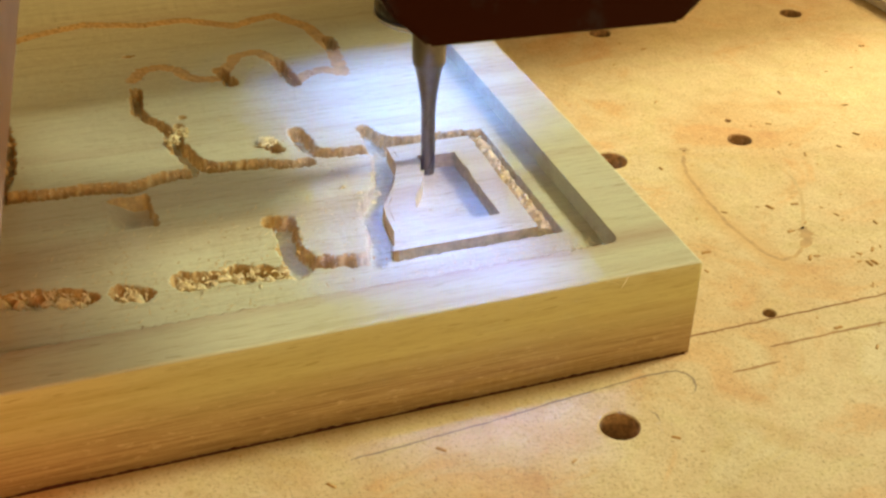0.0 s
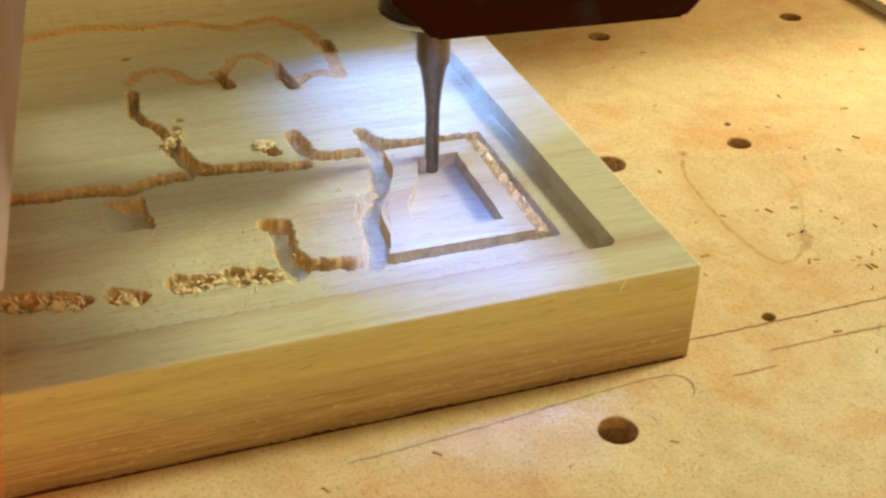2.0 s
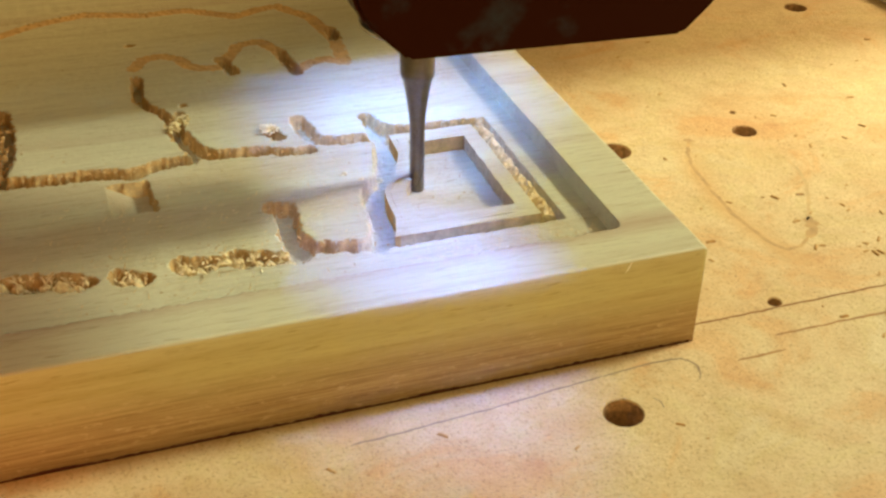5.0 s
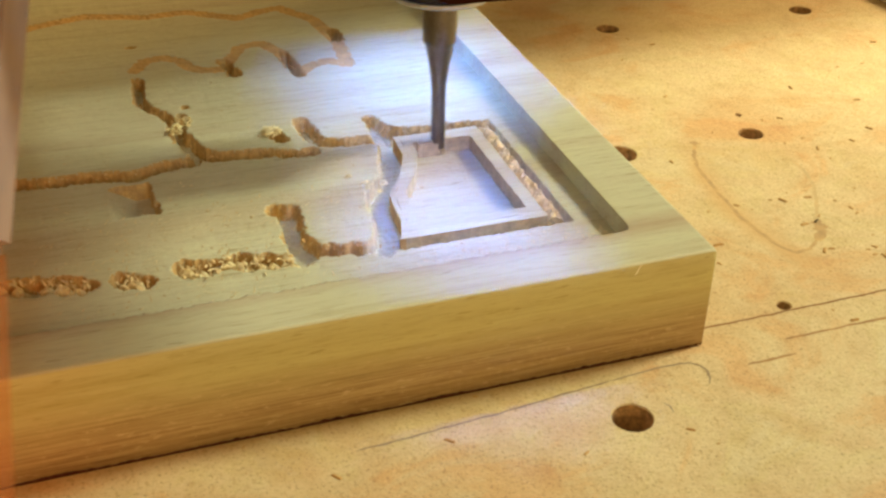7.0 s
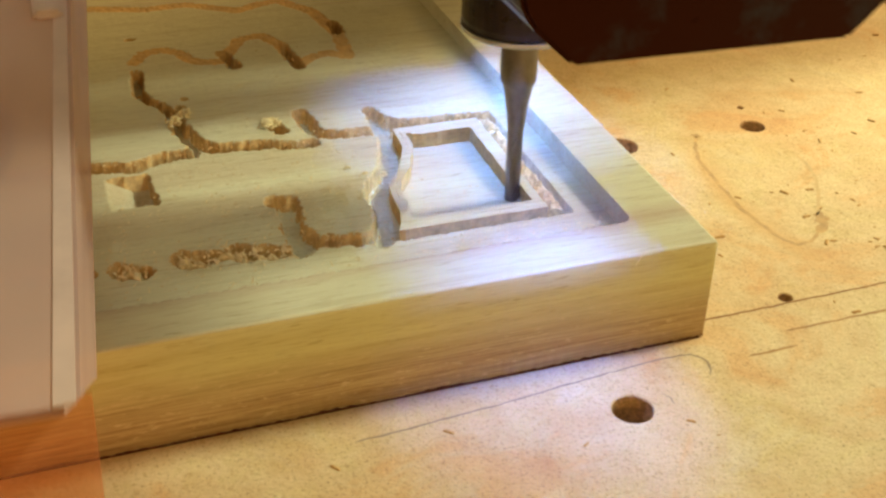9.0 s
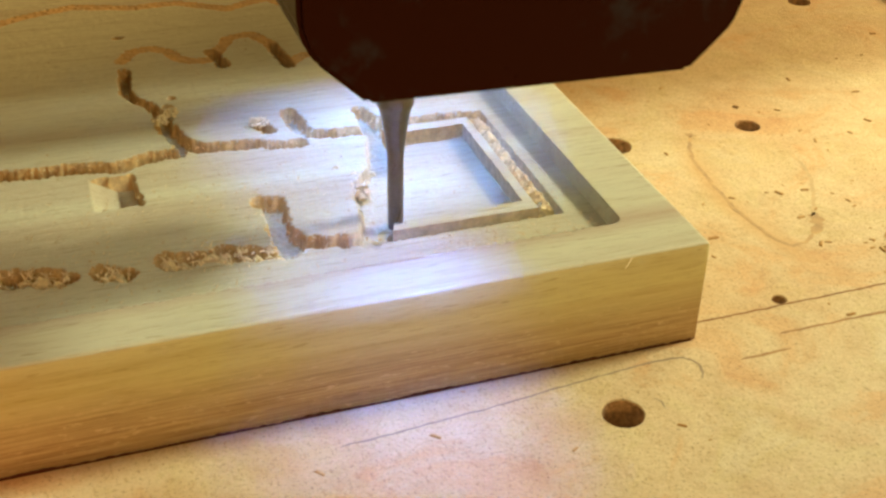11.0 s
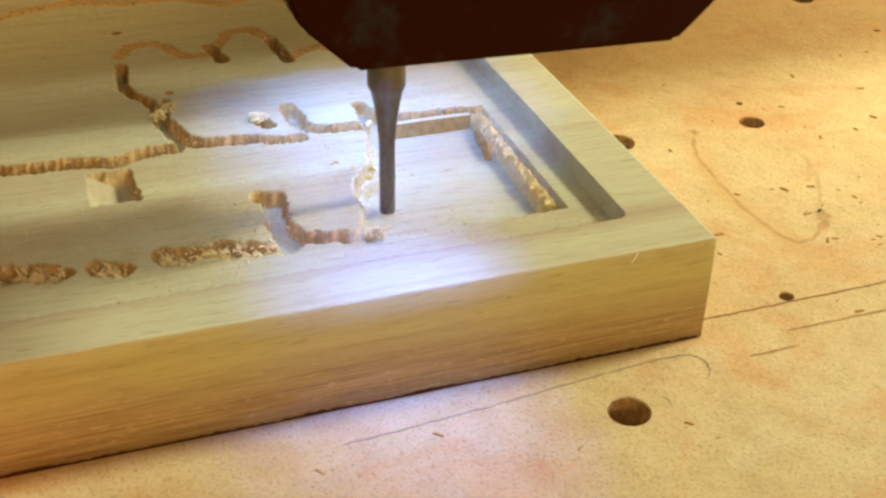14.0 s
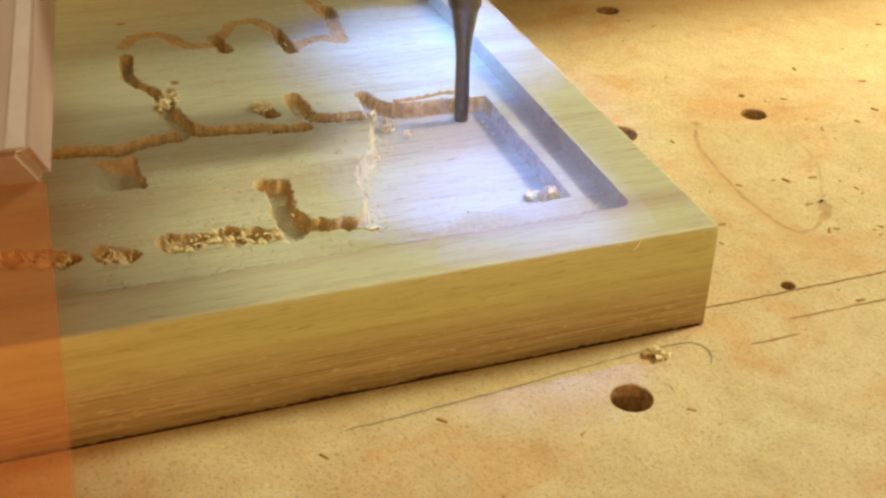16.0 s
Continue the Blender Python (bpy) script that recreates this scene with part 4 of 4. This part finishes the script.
still_piece((1.8, 1.2, 0.6), 40, -48.6, 45.4, 15.9, 30, "torn wood crumb beside the winding groove")


def sliver():
    bm = bmesh.new()
    bmesh.ops.create_grid(bm, x_segments=24, y_segments=4, size=1.0)
    for v in bm.verts:
        x, y = v.co.x, v.co.y
        v.co = Vector((x * 6.4, (y * 0.9) * (1 - 0.3 * abs(x)) + 0.3 * math.sin(x * 3) + 0.2 * wav(x * 6, y, 1.2), 1.6 * (1 - y * y) + 0.35 * wav(x * 7, y * 2, 1.0) + 0.3)) * MM
    ret = bmesh.ops.extrude_face_region(bm, geom=bm.faces[:])
    for v in ret["geom"]:
        if isinstance(v, bmesh.types.BMVert):
            v.co.z = 0.0
    bmesh.ops.recalc_face_normals(bm, faces=bm.faces)
    return tagged(part("wood_sliver", bm, FIBRE), "long pale sliver of wood broken from a thin ridge", "wood sliver")


SLIVER = sliver()


# ---------------------------------------------------------------- spindle with cutter, guard and lights
SPINDLE = tagged(new("router_spindle"), "black router spindle with a slim steel cutter, guard and lamps", "router spindle")


def cutter():
    prof = [(0, 0), (1.25, 0), (1.32, 0.3), (1.32, 12.5), (1.4, 14.2), (1.7, 17.0), (2.15, 20.0), (2.6, 22.2), (3.0, 22.9), (3.05, 23.4), (3.05, 46), (0, 46)]
    shank = part("cutter", lathe(prof, 32), STEEL, SPINDLE, "slim tapered steel milling cutter", smooth=True)
    # two straight flutes down the thin end
    for s in (0, math.pi):
        bm = bmesh.new()
        vs = []
        for k in range(24):
            z = 0.2 + k * 0.55
            a = s + z * 0.28
            vs.append([bm.verts.new(((1.36 if e else 1.2) * math.cos(a + e * 0.9) * MM, (1.36 if e else 1.2) * math.sin(a + e * 0.9) * MM, z * MM)) for e in (0, 1)])
        for a, b in zip(vs, vs[1:]):
            bm.faces.new((a[0], a[1], b[1], b[0]))
        part("flute", bm, DARK_STEEL, shank)


cutter()
part("collet_nut", lathe([(3.1, 32.6), (8.6, 32.6), (9.6, 33.4), (9.8, 34.5), (9.8, 58), (8, 58), (3.05, 58)], 48), DARK_STEEL, SPINDLE, "blackened collet nut", smooth=False)
part("collar_ring", lathe([(8.0, 32.2), (9.5, 32.2), (10.0, 32.6), (10.0, 33.2), (8.0, 33.2), (8.0, 32.2)], 48), ALU, SPINDLE, "bright ring under the nut")
part("motor_body", lathe([(0, 58), (12, 58), (18, 64), (18, 150), (0, 150)], 48), BLACK, SPINDLE, "black motor body")


def guard_block():
    """Black front block with cut-off lower corners."""
    outline = [(-28.2, 72), (-28.2, 63.4), (-27.6, 61.4), (-26.6, 59.8), (-21.9, 55.3), (11.6, 54.5), (13.8, 56.6), (16.1, 58.9), (17.2, 62.4), (17.4, 72), (17.4, 110), (-28.2, 110)]
    bm = bmesh.new()
    front = [bm.verts.new(((x -0.3) * MM, -65.6 * MM, (z +0.4) * MM)) for x, z in outline]
    back = [bm.verts.new(((x -0.3) * MM, -53.4 * MM, (z +0.4) * MM)) for x, z in outline]
    bm.faces.new(front)
    bm.faces.new(back[::-1])
    n = len(outline)
    for k in range(n):
        bm.faces.new((front[k], back[k], back[(k + 1) % n], front[(k + 1) % n]))
    bmesh.ops.recalc_face_normals(bm, faces=bm.faces)
    bmesh.ops.bevel(bm, geom=bm.edges[:], offset=0.5 * MM, segments=2, affect="EDGES")
    block = part("guard_block", bm, BLACK, SPINDLE, "glossy black plastic block with cut corners")
    return block


guard_block()
# unseen block added to keep the work lamp off the board's front left
part("shade_block", box(0, 16, -53, -9, 64, 110, 1.0), BLACK, SPINDLE)
part("mounting_arm", box(-12, 12, -58, 0, 96, 112, 1.0), BLACK, SPINDLE)


def side_panel():
    """Thick cloudy plate beside the spindle, its near face cut at a slant."""
    bm = bmesh.new()
    low_line = [(-72.8, -95), (-63.4, 36.5), (-170, 36.5), (-170, -90)]
    high_line = [(-73.8, -111), (-65.0, 36.5), (-170, 36.5), (-170, -106)]
    low = [bm.verts.new((x * MM, y * MM, 49 * MM)) for x, y in low_line]
    high = [bm.verts.new((x * MM, y * MM, 60 * MM)) for x, y in high_line]
    bm.faces.new(low[::-1])
    bm.faces.new(high)
    for k in range(4):
        bm.faces.new((low[k], low[(k + 1) % 4], high[(k + 1) % 4], high[k]))
    bmesh.ops.recalc_face_normals(bm, faces=bm.faces)
    bmesh.ops.bevel(bm, geom=bm.edges[:], offset=0.9 * MM, segments=3, affect="EDGES")
    plate = part("side_plate", bm, ACRYLIC, SPINDLE, "thick cloudy acrylic plate")
    # pale strip that paints the bevel's highlight along the upper edge
    bm = bmesh.new()
    line = [(-75.2, -110), (-73.9, -110), (-65.5, 34), (-66.8, 34)]
    base = [bm.verts.new((x * MM, y * MM, 59.9 * MM)) for x, y in line]
    top = [bm.verts.new((x * MM, y * MM, 60.1 * MM)) for x, y in line]
    bm.faces.new(base[::-1])
    bm.faces.new(top)
    for k in range(4):
        bm.faces.new((base[k], base[(k + 1) % 4], top[(k + 1) % 4], top[k]))
    bmesh.ops.recalc_face_normals(bm, faces=bm.faces)
    part("bevel_highlight", bm, FROST_GLINT, plate, "whitish strip painted as the bevel's highlight")
    part("corner_cap", box(-73.5, -70.6, -49, -40, 59.8, 60.9, 0.4), FROST_GLINT, plate, "small pale cap")
    # violet disc added for a patch of reflection on the plate
    reflection_patch = lathe([(0, 59.9), (4.2, 59.9), (4.4, 60.2), (4.2, 60.9), (3.4, 61.5), (1.8, 61.8), (0, 61.8)], 32)
    reflection_patch.transform(Matrix.Translation((-82.4 * MM, -71.0 * MM, 0)))
    part("reflection_patch", reflection_patch, REFLECTION_PATCH, plate, "flat violet disc standing in for a reflection on the plate")
    # orange film added at the plate's near end to tint the view below
    bm = bmesh.new()
    line = [(-73.3, -96), (-170, -92), (-170, -175), (-74.2, -175)]
    base = [bm.verts.new((x * MM, y * MM, 49.2 * MM)) for x, y in line]
    top = [bm.verts.new((x * MM, y * MM, 49.7 * MM)) for x, y in line]
    bm.faces.new(base)
    bm.faces.new(top[::-1])
    for k in range(4):
        bm.faces.new((base[k], top[k], top[(k + 1) % 4], base[(k + 1) % 4]))
    bmesh.ops.recalc_face_normals(bm, faces=bm.faces)
    part("tint_film", bm, FILM, plate, "thin orange see-through film tinting the view past the plate")
    return plate


side_panel()


def spot_lamp(x, y, z, tilt_x, tilt_y, radius, shade, mat):
    m = Matrix.Translation((x * MM, y * MM, z * MM)) @ Euler((radians(tilt_x), radians(tilt_y), 0)).to_matrix().to_4x4()
    tube = lathe([(radius + 0.4, -shade), (radius + 1.2, -shade), (radius + 1.2, 6), (0, 6), (0, 5), (radius + 0.4, 5), (radius + 0.4, -shade)], 32)
    tube.transform(m)
    case = part("lamp_case", tube, BLACK, SPINDLE, "black lamp case")
    lens = lathe([(0, 1.0), (radius, 1.0), (radius, 1.6), (0, 1.6)], 24)
    lens.transform(m)
    part("lamp_lens", lens, mat, case, "glowing cool white lens")
    # unseen ring added outside the case, it glows as a wide cool fill
    ring = lathe([(radius + 0.5, -shade - 0.1), (radius + 1.1, -shade - 0.1), (radius + 1.1, -shade - 0.5), (radius + 0.5, -shade - 0.5), (radius + 0.5, -shade - 0.1)], 24)
    ring.transform(m)
    part("fill_ring", ring, RING_FILL, case, "thin glowing ring added for a wide cool fill")


spot_lamp(-2, -33, 90, 3, 0, 5.0, 17, LED_FRONT)
spot_lamp(0, 25.5, 88, 0, -3, 5.0, 18, LED)
# unseen plate, made wide to shade the board's far left
part("shade_plate", box(-110, 48, 36, 47, 50, 150, 1.0), BLACK, SPINDLE)


# ---------------------------------------------------------------- gantry with side fill added
GANTRY = tagged(new("gantry_beam"), "dark machine gantry beam above the board", "gantry")
part("beam", box(-260, 320, 52, 110, 95, 170, 2.0), BLACK, GANTRY)
part("fill_arm", box(-84, -66, 30, 60, 168, 234, 1.0), BLACK, GANTRY)
# unseen boxes that glow to fill the board's left with cool light
part("side_fill", box(-79, -71, 17, 27, 226, 230, 0.5), SIDE_FILL, GANTRY, "small glowing box added as cool fill, out of view")
part("side_fill", box(-70, -62, 17, 27, 226, 230, 0.5), SIDE_FILL, GANTRY, "small glowing box added as cool fill, out of view")


# unseen fixed bracket, added to cast shade on the board's far left
SHADE_STAND = tagged(new("shade_stand"), "unseen dark bracket added on the bed to shade the board's far left", "machine frame")
part("upright", box(94, 152, 205, 217, 0, 184, 1.0), BLACK, SHADE_STAND)
part("arm", box(94, 152, 75, 205, 176, 184, 1.0), BLACK, SHADE_STAND)


# ---------------------------------------------------------------- movement
def motions():
    walk(SPINDLE, [(t, pose(x * MM, y * MM, FLOOR_Z * MM)) for t, x, y in TIP])
    walk(GANTRY, [(t, pose(0, y * MM, 0)) for t, x, y in TIP])
    for ob, gone in REMAINS:
        down = pose(0, 0, -3.4 * MM)
        if gone > 16:
            continue
        if gone < 0.1:
            rows = [(0, down), (16, down)]
        elif gone > 15.85:
            rows = [(0, pose(0, 0, 0)), (gone - 0.1, pose(0, 0, 0)), (16, down)]
        else:
            rows = [(0, pose(0, 0, 0)), (gone - 0.06, pose(0, 0, 0)), (gone + 0.06, down), (16, down)]
        walk(ob, rows)
    for ob, rows in LOOSE:
        walk(ob, rows)
    walk(SLIVER, [(t, pose(x * MM, y * MM, z * MM, 0, tilt, turn)) for t, x, y, z, tilt, turn in (
        (0, -27, 56.6, 10.0, 0, 0), (12.95, -27, 56.6, 10.0, 0, 0), (13.1, -20.5, 51.5, 13.2, 0, 70), (13.6, -19.6, 50.0, 13.2, 0, 78),
        (14.9, -19.6, 50.0, 13.2, 0, 78), (15.1, -28, 61.0, 14.2, 0, 4), (16, -27.4, 62.6, 14.6, 0, 2))])


motions()
